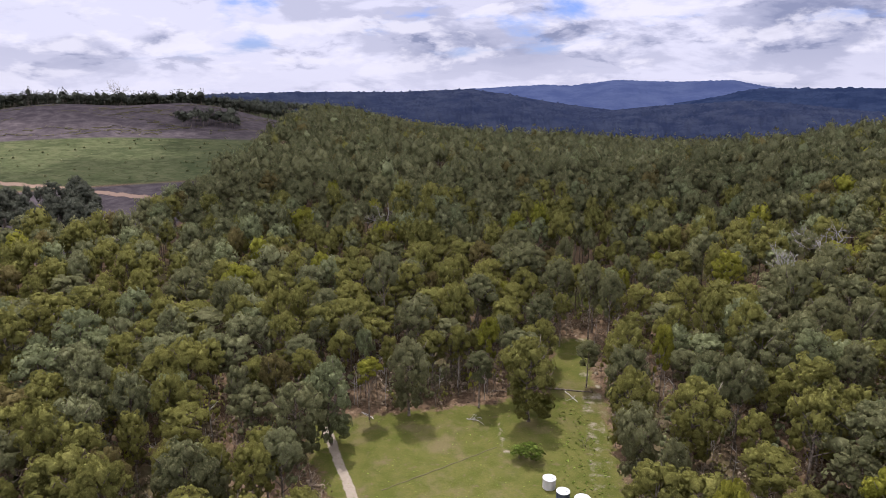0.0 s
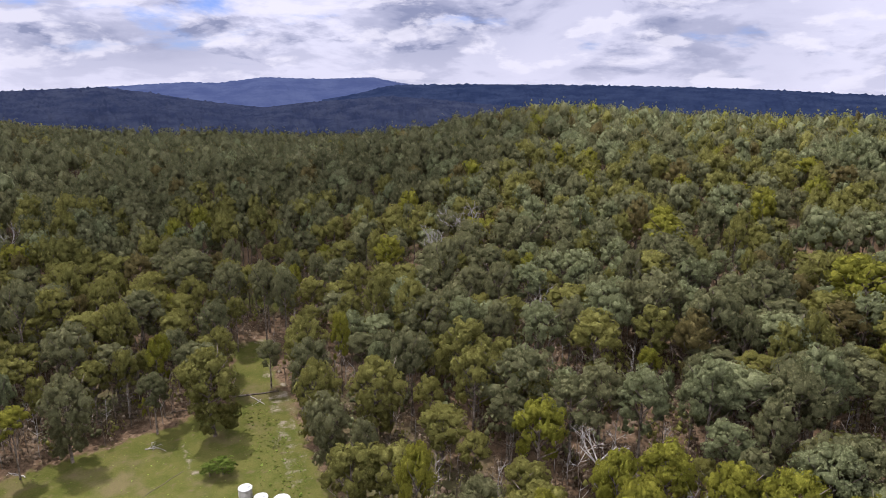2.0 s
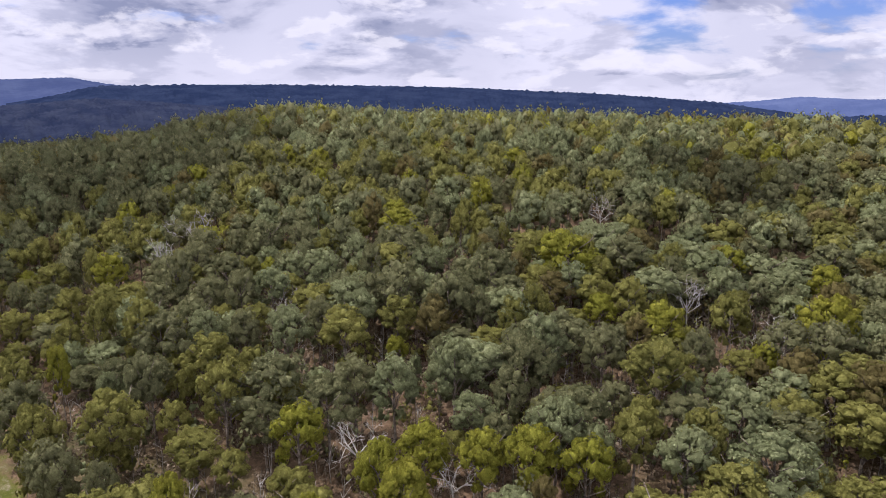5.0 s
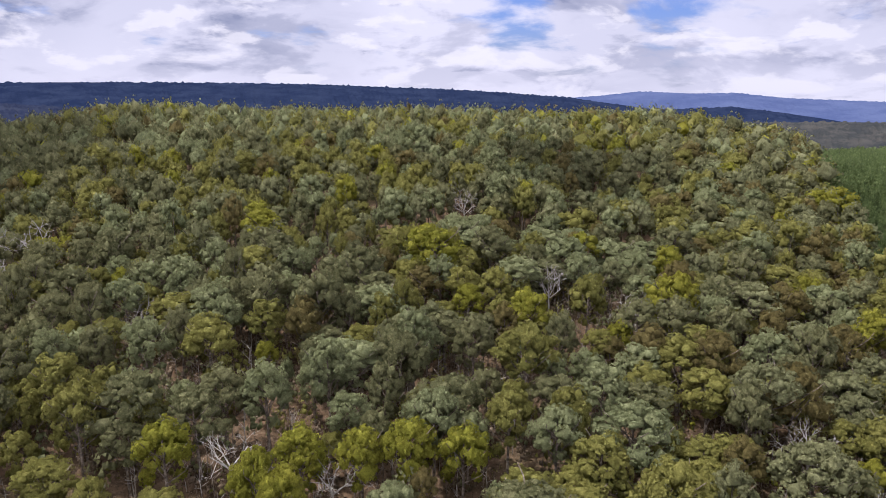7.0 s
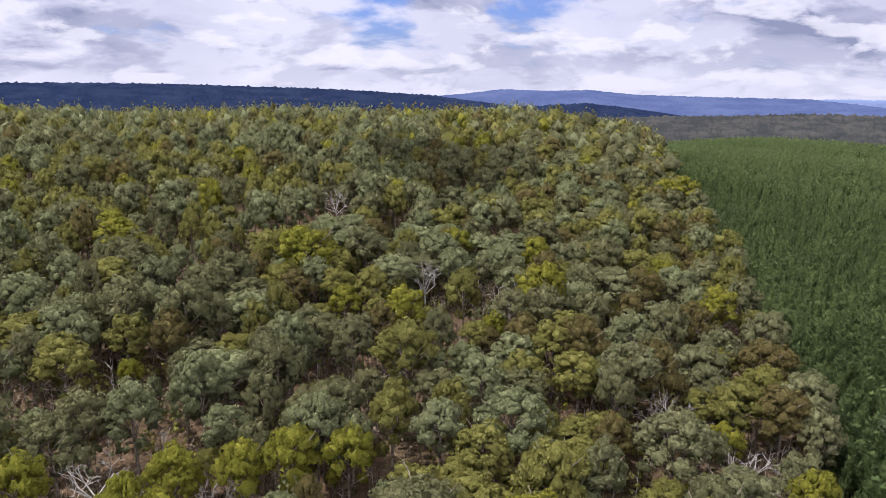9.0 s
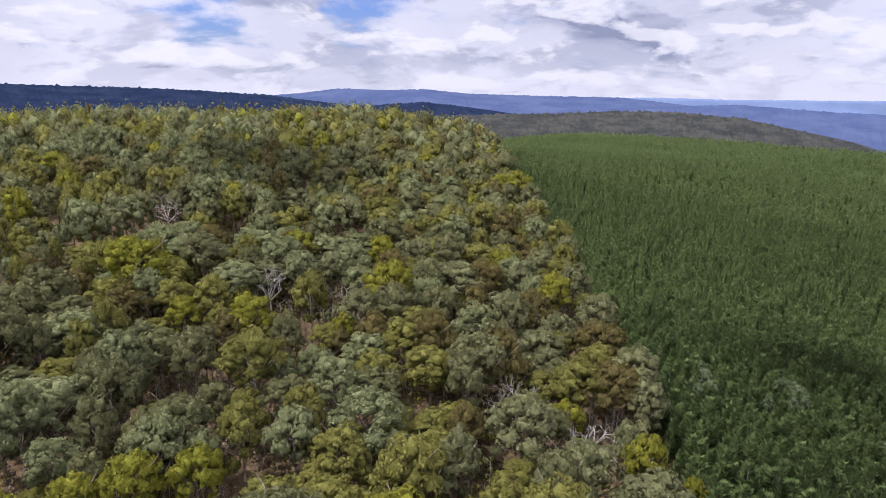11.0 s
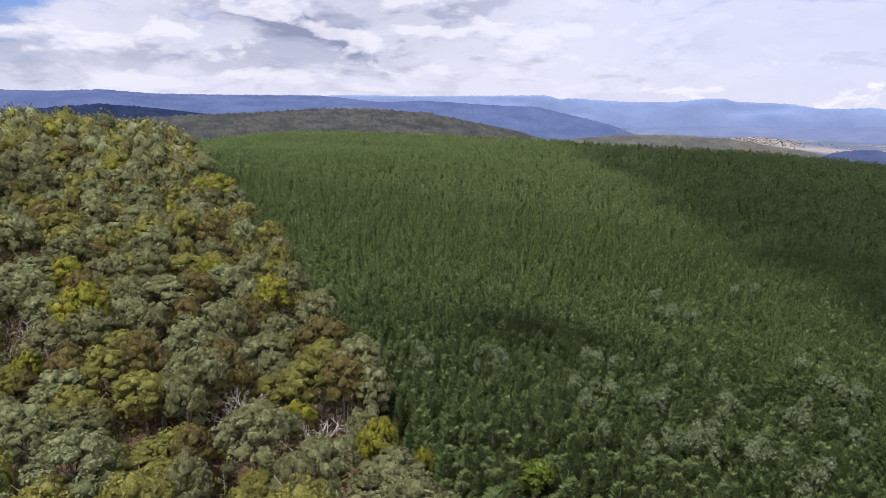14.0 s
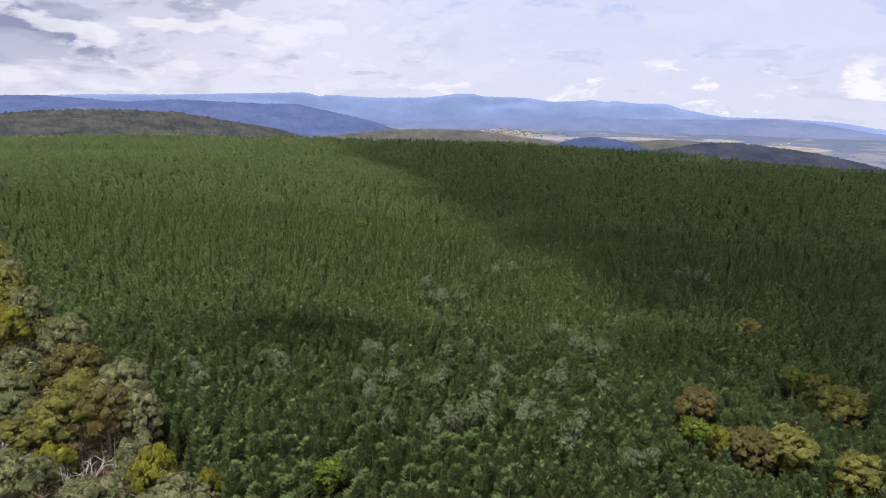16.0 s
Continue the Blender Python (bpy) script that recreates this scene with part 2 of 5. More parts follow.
def ground_material():
    m = Mat("ground", 1.0)
    m.bsdf.inputs["Specular IOR Level"].default_value = 0.0
    fine, mid, wide = m.noise(1.6, 6, 0.65), m.noise(0.25, 5), m.noise(0.03, 4)
    litter = m.mix(m.step(mid, 0.3, 0.7), (0.075, 0.050, 0.032), (0.150, 0.100, 0.066))
    litter = m.mix(m.step(m.noise(0.9, 7, 0.8), 0.50, 0.66), litter, (0.225, 0.165, 0.118))
    litter = m.mix(m.step(m.noise(1.3, 7, 0.8), 0.50, 0.36), litter, (0.035, 0.028, 0.018))
    litter = m.mix(m.step(wide, 0.5, 0.7), litter, (0.095, 0.092, 0.045))
    grass = m.mix(m.step(mid, 0.3, 0.72), (0.063, 0.071, 0.017), (0.100, 0.095, 0.030))
    grass = m.mix(m.maths("MULTIPLY", m.step(fine, 0.42, 0.8), 0.6), grass, (0.058, 0.076, 0.017))
    grass = m.mix(m.step(m.noise(0.09, 5, 0.6), 0.52, 0.68), grass, (0.118, 0.098, 0.050))
    blade = m.noise(4.5, 4, 0.7)
    grass = m.mix(m.maths("MULTIPLY", m.step(blade, 0.48, 0.72), 0.55), grass, (0.142, 0.133, 0.047))
    grass = m.mix(m.maths("MULTIPLY", m.step(blade, 0.50, 0.30), 0.5), grass, (0.045, 0.058, 0.014))
    grass = m.mix(m.maths("MULTIPLY", m.step(m.noise(0.6, 6, 0.7), 0.56, 0.70), 0.75), grass, (0.120, 0.090, 0.057))
    edge = m.maths("MULTIPLY", m.maths("SUBTRACT", m.noise(0.35, 5, 0.65), 0.5), 1.1)
    is_grass = m.step(m.maths("ADD", m.attr("grass"), edge), 0.40, 0.62)
    col = m.mix(is_grass, litter, grass)
    dirt = m.mix(fine, (0.18, 0.145, 0.115), (0.32, 0.28, 0.235))
    is_dirt = m.step(m.maths("ADD", m.attr("dirt"), m.maths("MULTIPLY", edge, 0.7)), 0.42, 0.6)
    col = m.mix(is_dirt, col, dirt)
    # a little haze blue is put into the pasture colour
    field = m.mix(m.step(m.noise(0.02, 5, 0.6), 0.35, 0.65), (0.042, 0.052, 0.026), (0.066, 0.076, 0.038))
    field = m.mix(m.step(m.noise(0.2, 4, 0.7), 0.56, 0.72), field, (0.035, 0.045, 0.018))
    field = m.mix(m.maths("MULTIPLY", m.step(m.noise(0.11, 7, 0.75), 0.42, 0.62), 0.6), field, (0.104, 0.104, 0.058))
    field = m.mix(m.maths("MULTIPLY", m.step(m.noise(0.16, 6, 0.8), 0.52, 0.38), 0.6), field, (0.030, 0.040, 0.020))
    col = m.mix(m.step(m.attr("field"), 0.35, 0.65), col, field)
    # purple-grey of haze and cloud shade is put into the felled ground's colour
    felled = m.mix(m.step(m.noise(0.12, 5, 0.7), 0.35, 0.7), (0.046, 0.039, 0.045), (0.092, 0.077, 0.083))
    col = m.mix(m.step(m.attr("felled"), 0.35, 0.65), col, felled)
    col = m.mix(m.step(m.maths("ADD", m.attr("road"), m.maths("MULTIPLY", edge, 0.5)), 0.4, 0.7), col, m.mix(fine, (0.20, 0.135, 0.105), (0.30, 0.215, 0.17)))
    needles = m.mix(mid, (0.045, 0.044, 0.024), (0.085, 0.072, 0.042))
    col = m.mix(m.attr("pines"), col, needles)
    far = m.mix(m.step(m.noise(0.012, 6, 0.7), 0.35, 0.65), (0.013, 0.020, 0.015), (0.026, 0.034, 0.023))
    # distance haze is put into the plain and dry pasture colours as blue-grey
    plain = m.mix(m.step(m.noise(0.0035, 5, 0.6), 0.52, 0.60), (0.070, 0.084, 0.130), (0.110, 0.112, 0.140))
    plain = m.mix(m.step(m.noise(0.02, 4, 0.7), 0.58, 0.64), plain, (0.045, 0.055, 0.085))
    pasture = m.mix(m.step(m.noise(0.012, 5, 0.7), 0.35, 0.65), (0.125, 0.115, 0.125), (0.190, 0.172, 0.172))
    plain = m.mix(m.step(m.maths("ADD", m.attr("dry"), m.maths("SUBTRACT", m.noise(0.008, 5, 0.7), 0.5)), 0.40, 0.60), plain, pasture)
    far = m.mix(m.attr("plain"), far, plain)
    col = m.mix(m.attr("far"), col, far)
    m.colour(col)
    m.bump(fine, 0.5, 0.12)
    return m.mat


GROUND = ground_material()

# ---- the lie of the land ----


def smooth(v, lo, hi):
    t = np.clip((v - lo) / (hi - lo), 0, 1)
    return t * t * (3 - 2 * t)


def land(x, y):
    """Height of the ground: a forested hill to the east, a broad rise to the north-west, a plateau that falls off far away."""
    x, y = np.asarray(x, float), np.asarray(y, float)

    def knoll(cx, cy, wide, high):
        return high * np.exp(-((x - cx) ** 2 + (y - cy) ** 2) / 2 / wide ** 2)

    u, v = (x - 380) * 0.883 + (y - 210) * 0.469, -(x - 380) * 0.469 + (y - 210) * 0.883
    h = -12 + 48.5 * np.exp(-(u / 185) ** 2 / 2 - (np.where(v < 0, v / 300, v / 240)) ** 2 / 2)
    h += knoll(-450, 780, 450, 55) + knoll(296, 402, 52, 12) + knoll(490, 80, 58, 8) + knoll(190, 505, 70, -5) + knoll(960, -50, 130, 7)
    h += knoll(-355, 625, 55, 15) + knoll(-243, 675, 46, 17) + knoll(-130, 700, 110, -2) + knoll(2750, -2877, 125, 26)
    r, az = np.hypot(x, y), np.degrees(np.arctan2(x, y))
    h += 0.8 * np.sin(x * 0.031 + 1.3) * np.cos(y * 0.027) * smooth(r, 60, 140)
    brink = pine_reach(az)
    east = smooth(az, 84, 100) * smooth(-az, -176, -172)
    h -= east * ((90 + 90 * smooth(az, 112, 128)) * smooth(r, brink + 20, brink + 900) + 60 * smooth(r, brink + 600, 3400))
    h -= (1 - east) * (24 * smooth(r, 540, 820) + 40 * smooth(r, 760, 2000)) * smooth(az, -12, 4)
    h -= 130 * smooth(r, 1050, 2300) * (1 - smooth(az, -19, -8)) * (az > -90)
    h -= 200 * smooth(r, 2300, 4200) * (1 - smooth(az, 60, 84)) * (az > -90)
    return h


def pine_reach(az):
    """How far the plantation runs before the plateau breaks off, by bearing."""
    az = np.asarray(az, float)
    return 1040 - 125 * smooth(az, 100, 131) - 165 * smooth(az, 128, 166)


def pine_edge(x):
    """The straight fence between native forest and plantation, as y for a given x."""
    return -41 + 0.115 * np.maximum(np.asarray(x, float) - 165, 0)


def is_pines(x, y):
    az = np.degrees(np.arctan2(x, y))
    return (y < pine_edge(x)) & (x > 0) & (np.hypot(x, y) < pine_reach(az)) & (az > 88)


def in_clearing(x, y):
    """How far inside the mown clearing, in metres (negative outside)."""
    d = np.minimum.reduce([x + 18.5 + 0.38 * (y - 110), 33.5 + 0.06 * (y - 110) - x, 141 + 0.16 * (x + 14) - y, y - 40])
    lane = np.minimum(3.6 - np.abs(x - (31 + 0.20 * (y - 148))), np.minimum(y - 140, 176 - y))
    glade = 7 - np.hypot((x - 47) / 1.0, (y - 214) / 2.2)
    return np.maximum(np.maximum(d, lane), glade)


def in_paddock(x, y):
    """How far inside the open land to the north-west."""
    r = np.hypot(x, y)
    return np.minimum(-123 - 0.06 * np.maximum(y - 340, 0) - x, np.minimum(r - 292, 890 - r))


def make_ground():
    az = np.concatenate([np.arange(-44, 172, 0.5), np.arange(172, 316, 4.0)])
    rr = np.concatenate([np.arange(4, 92, 8.0), np.arange(92, 235, 1.6), 235 * 1.021 ** np.arange(0, 76), 1150 * 1.025 ** np.arange(0, 60)])
    rr[-1] = 4950
    A, R = np.meshgrid(np.radians(az), rr)
    X, Y = R * np.sin(A), R * np.cos(A)
    Z = land(X, Y)
    nr, na = X.shape
    i = np.arange(nr - 1)[:, None] * na
    j = np.arange(na)[None, :]
    k = (j + 1) % na
    quads = np.stack([i + j, i + na + j, i + na + k, i + k], -1).reshape(-1, 4)[:, ::-1]
    verts = np.stack([X, Y, Z], -1).reshape(-1, 3)
    me = bpy.data.meshes.new("ground")
    me.from_pydata(np.vstack([verts, [[0, 0, float(land(0, 0))]]]).tolist(), [], quads.tolist() + [[len(verts), (q + 1) % na, q] for q in range(na)])
    x, y = np.append(verts[:, 0], 0), np.append(verts[:, 1], 0)
    r, a = np.hypot(x, y), np.degrees(np.arctan2(x, y))
    pad = in_paddock(x, y)
    covers = {
        "grass": np.clip(0.72 + in_clearing(x, y) / 9, 0, 1),
        "dirt": np.maximum(np.clip(1.0 - np.abs(x - (-15.5 - 0.38 * (y - 110))) / 2.2, 0, 1) * (y < 138) * (y > 40),
                           np.maximum(np.clip(1.0 - np.abs(x - (35 + 0.14 * (y - 140))) / 4.2, 0, 0.42) * (y < 185) * (y > 112), np.clip(1.0 - np.abs(x - 13.2 - 0.8 * np.sin(y * 0.4)) / 2.2, 0, 0.40) * (y > 122) * (y < 144))),
        "road": np.clip(1.4 - np.abs(r - (405 + 6.4 * (-26 - a))) / 5.5, 0, 1) * (pad > -4) * (a < -14),
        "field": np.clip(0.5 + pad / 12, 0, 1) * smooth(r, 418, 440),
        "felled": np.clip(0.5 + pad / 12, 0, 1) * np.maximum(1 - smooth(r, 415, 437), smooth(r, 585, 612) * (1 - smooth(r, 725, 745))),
        "pines": is_pines(x, y) * 1.0,
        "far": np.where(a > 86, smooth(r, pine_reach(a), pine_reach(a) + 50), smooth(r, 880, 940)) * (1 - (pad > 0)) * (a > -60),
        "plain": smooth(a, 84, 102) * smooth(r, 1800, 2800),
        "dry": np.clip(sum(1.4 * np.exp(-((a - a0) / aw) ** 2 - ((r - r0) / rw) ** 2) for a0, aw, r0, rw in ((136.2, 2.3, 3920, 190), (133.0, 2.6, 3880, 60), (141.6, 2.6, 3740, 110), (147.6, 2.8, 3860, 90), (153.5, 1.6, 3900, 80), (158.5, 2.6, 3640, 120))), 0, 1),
    }
    for key, value in covers.items():
        me.attributes.new(key, "FLOAT", "POINT").data.foreach_set("value", np.asarray(value, np.float32))
    me.polygons.foreach_set("use_smooth", np.ones(len(me.polygons), bool))
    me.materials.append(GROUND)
    tagged(new("ground", me), "forest floor, grassy clearing and open fields over low hills", "ground", kind="structure")


make_ground()

# ---- mesh helpers ----


def mesh_of(name, verts, faces, mat, tint=None):
    """A mesh from arrays of triangles."""
    me = bpy.data.meshes.new(name)
    faces, verts = np.asarray(faces, np.int32), np.asarray(verts, np.float32)
    way, verts = verts[:, 3:], verts[:, :3]
    me.vertices.add(len(verts))
    me.vertices.foreach_set("co", np.asarray(verts, np.float32).ravel())
    me.loops.add(faces.size)
    me.loops.foreach_set("vertex_index", faces.ravel())
    me.polygons.add(len(faces))
    me.polygons.foreach_set("loop_start", np.arange(0, faces.size, 3, dtype=np.int32))
    if tint is not None:
        me.attributes.new("tint", "FLOAT", "POINT").data.foreach_set("value", np.asarray(tint, np.float32))
    if way.shape[1]:
        me.attributes.new("billow", "FLOAT_VECTOR", "POINT").data.foreach_set("vector", np.ascontiguousarray(way).ravel())
    me.update(calc_edges=True)
    me.polygons.foreach_set("use_smooth", np.ones(len(faces), bool))
    me.materials.append(mat)
    return me


def part(name, bm, material, parent, label=""):
    """Links a bmesh as one mesh object under a thing or a part."""
    me = bpy.data.meshes.new(name)
    bm.to_mesh(me)
    bm.free()
    me.materials.append(material)
    ob = new(name, me)
    ob.parent = parent
    return tagged(ob, label)


def join(blocks):
    """Joins (verts, faces) blocks."""
    vs, fs, base = [], [], 0
    for v, f in blocks:
        vs.append(v)
        fs.append(np.asarray(f) + base)
        base += len(v)
    return np.concatenate(vs), np.concatenate(fs)


PHI = (1 + 5 ** 0.5) / 2
ICO_V = np.array([(-1, PHI, 0), (1, PHI, 0), (-1, -PHI, 0), (1, -PHI, 0), (0, -1, PHI), (0, 1, PHI), (0, -1, -PHI), (0, 1, -PHI), (PHI, 0, -1), (PHI, 0, 1), (-PHI, 0, -1), (-PHI, 0, 1)]) / math.hypot(1, PHI)
ICO_F = np.array([f for f in ((a, b, c) for a in range(12) for b in range(a + 1, 12) for c in range(b + 1, 12)) if all(np.linalg.norm(ICO_V[f[i]] - ICO_V[f[i - 1]]) < 1.1 for i in range(3))])
ICO_F = np.array([f if np.dot(np.cross(ICO_V[f[1]] - ICO_V[f[0]], ICO_V[f[2]] - ICO_V[f[0]]), ICO_V[f[0]]) > 0 else f[::-1] for f in ICO_F])


def unit(v):
    return v / np.maximum(np.linalg.norm(v, axis=-1, keepdims=True), 1e-9)


def tufts(rng, centres, normals, size, lean=0.38):
    """Leaf tufts: bent triangles that face roughly along the given normals."""
    n = len(centres)
    nn = unit(normals + lean * rng.normal(size=(n, 3)))
    a = unit(np.cross(nn, rng.normal(size=(n, 3))))
    b = np.cross(nn, a)
    s = (size * rng.uniform(0.55, 1.3, n))[:, None]
    turn = rng.uniform(0.7, 1.3, (n, 1))
    v = np.stack([centres + s * a * 0.62, centres - s * a * 0.45 + s * b * 0.5 * turn, centres - s * a * 0.40 - s * b * 0.55], 1)
    return v.reshape(-1, 3), np.arange(3 * n).reshape(-1, 3)


OCT_V = np.array([(1, 0, 0), (0, 1, 0), (-1, 0, 0), (0, -1, 0), (0, 0, 1), (0, 0, -1)], float)
OCT_F = np.array([(0, 1, 4), (1, 2, 4), (2, 3, 4), (3, 0, 4), (1, 0, 5), (2, 1, 5), (3, 2, 5), (0, 3, 5)])


def geodesic(level):
    """A unit sphere of triangles: the icosahedron, its faces split in four level times."""
    v, f = ICO_V.tolist(), ICO_F.tolist()
    for _ in range(level):
        mids, out = {}, []

        def mid(i, j):
            key = (min(i, j), max(i, j))
            if key not in mids:
                mids[key] = len(v)
                v.append(unit(np.array(v[i]) + np.array(v[j])).tolist())
            return mids[key]

        for i, j, k in f:
            p, q, r = mid(i, j), mid(j, k), mid(k, i)
            out += [(i, p, r), (p, j, q), (r, q, k), (p, q, r)]
        f = out
    return np.array(v), np.array(f)


GLOBES = [geodesic(k) for k in range(3)]


def billows(rng, upper, lower, deep):
    """Centres and radii of a crown's billows: a close dome above, smaller ones hanging below."""
    cs = []
    tilt = rng.normal(size=2) * 0.10
    turn = rng.uniform(0, 6.28)
    big = 1.40 / math.sqrt(upper)
    for i in range(upper):
        h = 1 - 1.12 * (i + 0.5) / upper
        w, a = math.sqrt(1 - min(1, abs(h)) ** 2), turn + i * 2.39996 + rng.normal() * 0.25
        k = (0.98 - big * 0.72) * rng.uniform(0.74, 1.16)
        cs.append((k * w * math.cos(a), k * w * math.sin(a), 0.80 * h * rng.uniform(0.76, 1.14), big * rng.uniform(0.68, 1.16)))
    for i in range(lower):
        a, k = turn + 1 + i * 2.39996 + rng.normal() * 0.3, rng.uniform(0.35, 0.66)
        cs.append((k * math.cos(a), k * math.sin(a), -0.10 - deep * (i + rng.uniform(0.2, 0.8)) / max(1, lower), big * rng.uniform(0.50, 0.85)))
    cs = np.array(cs)
    cs[:, :2] += cs[:, 2:3] * tilt
    return cs


def crown_shape(seed, upper, lower, subs, per, size, deep=0.62, core=0.5, knob=0.0, lean=0.5):
    """A gum's crown of unit radius: billows over a dome, smaller ones hanging below it, each billow a cauliflower of leafy knobs."""
    rng = np.random.default_rng(seed)
    cs = billows(rng, upper, lower, deep)
    flat = np.array([1, 1, 0.80])
    blocks = []
    for c in cs:
        spin = np.array(Euler(rng.uniform(0.4, 2.6, 3)).to_matrix())
        if core:
            sv = OCT_V @ spin
            v = c[:3] + sv * (1 + 0.15 * rng.normal(size=(6, 1))) * c[3] * core * flat
            blocks.append((np.hstack([v, unit(sv + 0.5 * unit(c[:3])[None])]), OCT_F))
        i = np.arange(subs) + 0.5
        z, th = 1 - 1.45 * i / subs, i * 2.39996 + rng.uniform(0, 6.28)
        w = np.sqrt(np.maximum(0.02, 1 - z * z))
        way = unit(np.stack([w * np.cos(th), w * np.sin(th), z], 1) + 0.30 * rng.normal(size=(subs, 3)) + 0.25 * unit(c[:3]))
        hub = c[:3] + way * c[3] * rng.uniform(0.62, 0.88, (subs, 1)) * flat
        gap = np.min(np.linalg.norm((hub[:, None] - cs[None, :, :3]) / flat, axis=2) / cs[None, :, 3], axis=1)
        kr = c[3] * 1.15 / math.sqrt(subs)
        for h, out, g in zip(hub, way, gap):
            if g < 0.50:
                continue
            q = kr * rng.uniform(0.75, 1.25)
            if knob:
                sv = OCT_V @ spin
                blocks.append((np.hstack([h + sv * (1 + 0.15 * rng.normal(size=(6, 1))) * q * knob * flat, unit(sv + out)]), OCT_F))
            nn = unit(unit(rng.normal(size=(per, 3))) + 0.75 * out + np.array([0, 0, 0.25]))
            p = h + nn * q * rng.uniform(0.80, 1.15, (per, 1)) * flat
            v, f = tufts(rng, p, nn, size, lean)
            light = unit(0.40 * nn + 0.45 * out + 0.80 * unit(p) + np.array([0, 0, 0.34]) + 0.14 * rng.normal(size=p.shape))
            blocks.append((np.hstack([v, np.repeat(light, 3, axis=0)]), f))
    return join(blocks)


def crown_shell(seed, upper, lower, level, clumps, per, size, inner=0.86, lean=0.5):
    """A distant gum's crown of unit radius: one lumpy dome round all the billows, under ragged clumps of leaf."""
    rng = np.random.default_rng(seed)
    cs = billows(rng, upper, lower, 0.55)

    def shell(d):
        b = d @ cs[:, :3].T
        disc = b * b - (np.sum(cs[:, :3] ** 2, 1) - cs[:, 3] ** 2)[None]
        far = np.where(disc > 0, b + np.sqrt(np.maximum(disc, 0)), 0)
        k = far.argmax(1)
        p = d * np.maximum(far.max(1), 0.30)[:, None]
        return p, unit(unit(p - cs[k, :3]) + 0.45 * d + np.array([0, 0, 0.12]))

    gv, gf = GLOBES[level]
    gv = unit(gv @ np.array(Euler(rng.uniform(0.4, 2.6, 3)).to_matrix()) + 0.2 / 2 ** level * rng.normal(size=gv.shape))
    p, way = shell(gv)
    rough = 1 + 0.07 * rng.normal(size=(len(p), 1))
    blocks = [(np.hstack([p * inner * rough, unit(way + 0.5 * rng.normal(size=p.shape))]), gf)]
    i = np.arange(clumps) + 0.5
    z, th = 1 - 1.5 * i / clumps, i * 2.39996 + seed
    w = np.sqrt(1 - np.minimum(1, np.abs(z)) ** 2)
    d = unit(np.stack([w * np.cos(th), w * np.sin(th), z], 1) + 0.9 / math.sqrt(clumps) * rng.normal(size=(clumps, 3)))
    hub, way = shell(d)
    hub = hub * rng.uniform(0.86, 1.0, (clumps, 1))
    fat = 1.15 / math.sqrt(clumps) * rng.uniform(0.7, 1.3, (clumps, 1, 1))
    nn = unit(unit(rng.normal(size=(clumps, per, 3))) + 0.75 * way[:, None] + np.array([0, 0, 0.2]))
    p = hub[:, None] + nn * fat * rng.uniform(0.7, 1.1, (clumps, per, 1))
    light = unit(0.55 * nn + 0.65 * way[:, None] + 0.38 * rng.normal(size=nn.shape))
    v, f = tufts(rng, p.reshape(-1, 3), nn.reshape(-1, 3), size, lean)
    blocks.append((np.hstack([v, np.repeat(light.reshape(-1, 3), 3, axis=0)]), f))
    return join(blocks)


def rods(segments, sides=5):
    """Tapered limbs from (start, end, radius at start, radius at end)."""
    blocks = []
    for a, b, ra, rb in segments:
        a, b = np.asarray(a, float), np.asarray(b, float)
        d = unit(b - a)
        p = unit(np.cross(d, [0.31, 0.77, 0.21] if abs(d[2]) > 0.6 else [0, 0, 1.0]))
        q = np.cross(d, p)
        t = np.arange(sides) * 2 * math.pi / sides
        ring = np.cos(t)[:, None] * p + np.sin(t)[:, None] * q
        v = np.concatenate([a + ring * ra, b + ring * rb])
        i = np.arange(sides)
        k = (i + 1) % sides
        f = np.concatenate([np.stack([i, k, i + sides], 1), np.stack([k, k + sides, i + sides], 1)])
        blocks.append((v, f))
    return join(blocks)


def trunk_shape(seed, limbs, crown_at=0.72, reach=0.2, sides=5):
    """A gum's bole and limbs for a tree of unit height."""
    rng = np.random.default_rng(seed)
    bend = rng.normal(size=2) * 0.012
    pts = [np.array([bend[0] * math.sin(3 * t), bend[1] * math.sin(4 * t), t]) for t in (0, 0.2, 0.42, 0.62, 0.85)]
    rad = [0.016, 0.0125, 0.010, 0.0075, 0.003]
    seg = [((0, 0, -0.03), pts[0] + [0, 0, 0.02], 0.024, 0.016)]
    seg += [(pts[i], pts[i + 1], rad[i], rad[i + 1]) for i in range(4)]
    for i in range(limbs):
        th, z = i * 2.4 + rng.normal() * 0.4, 0.34 + 0.36 * i / limbs
        s = np.array([0, 0, z])
        e = s + np.array([math.cos(th) * reach * rng.uniform(0.5, 0.9), math.sin(th) * reach * rng.uniform(0.5, 0.9), rng.uniform(0.10, 0.22)])
        seg.append((s, e, 0.0058, 0.0036))
        seg.append((e, e + np.array([math.cos(th + 0.5) * 0.05, math.sin(th + 0.5) * 0.05, 0.08]), 0.0036, 0.0018))
    return rods(seg, sides)


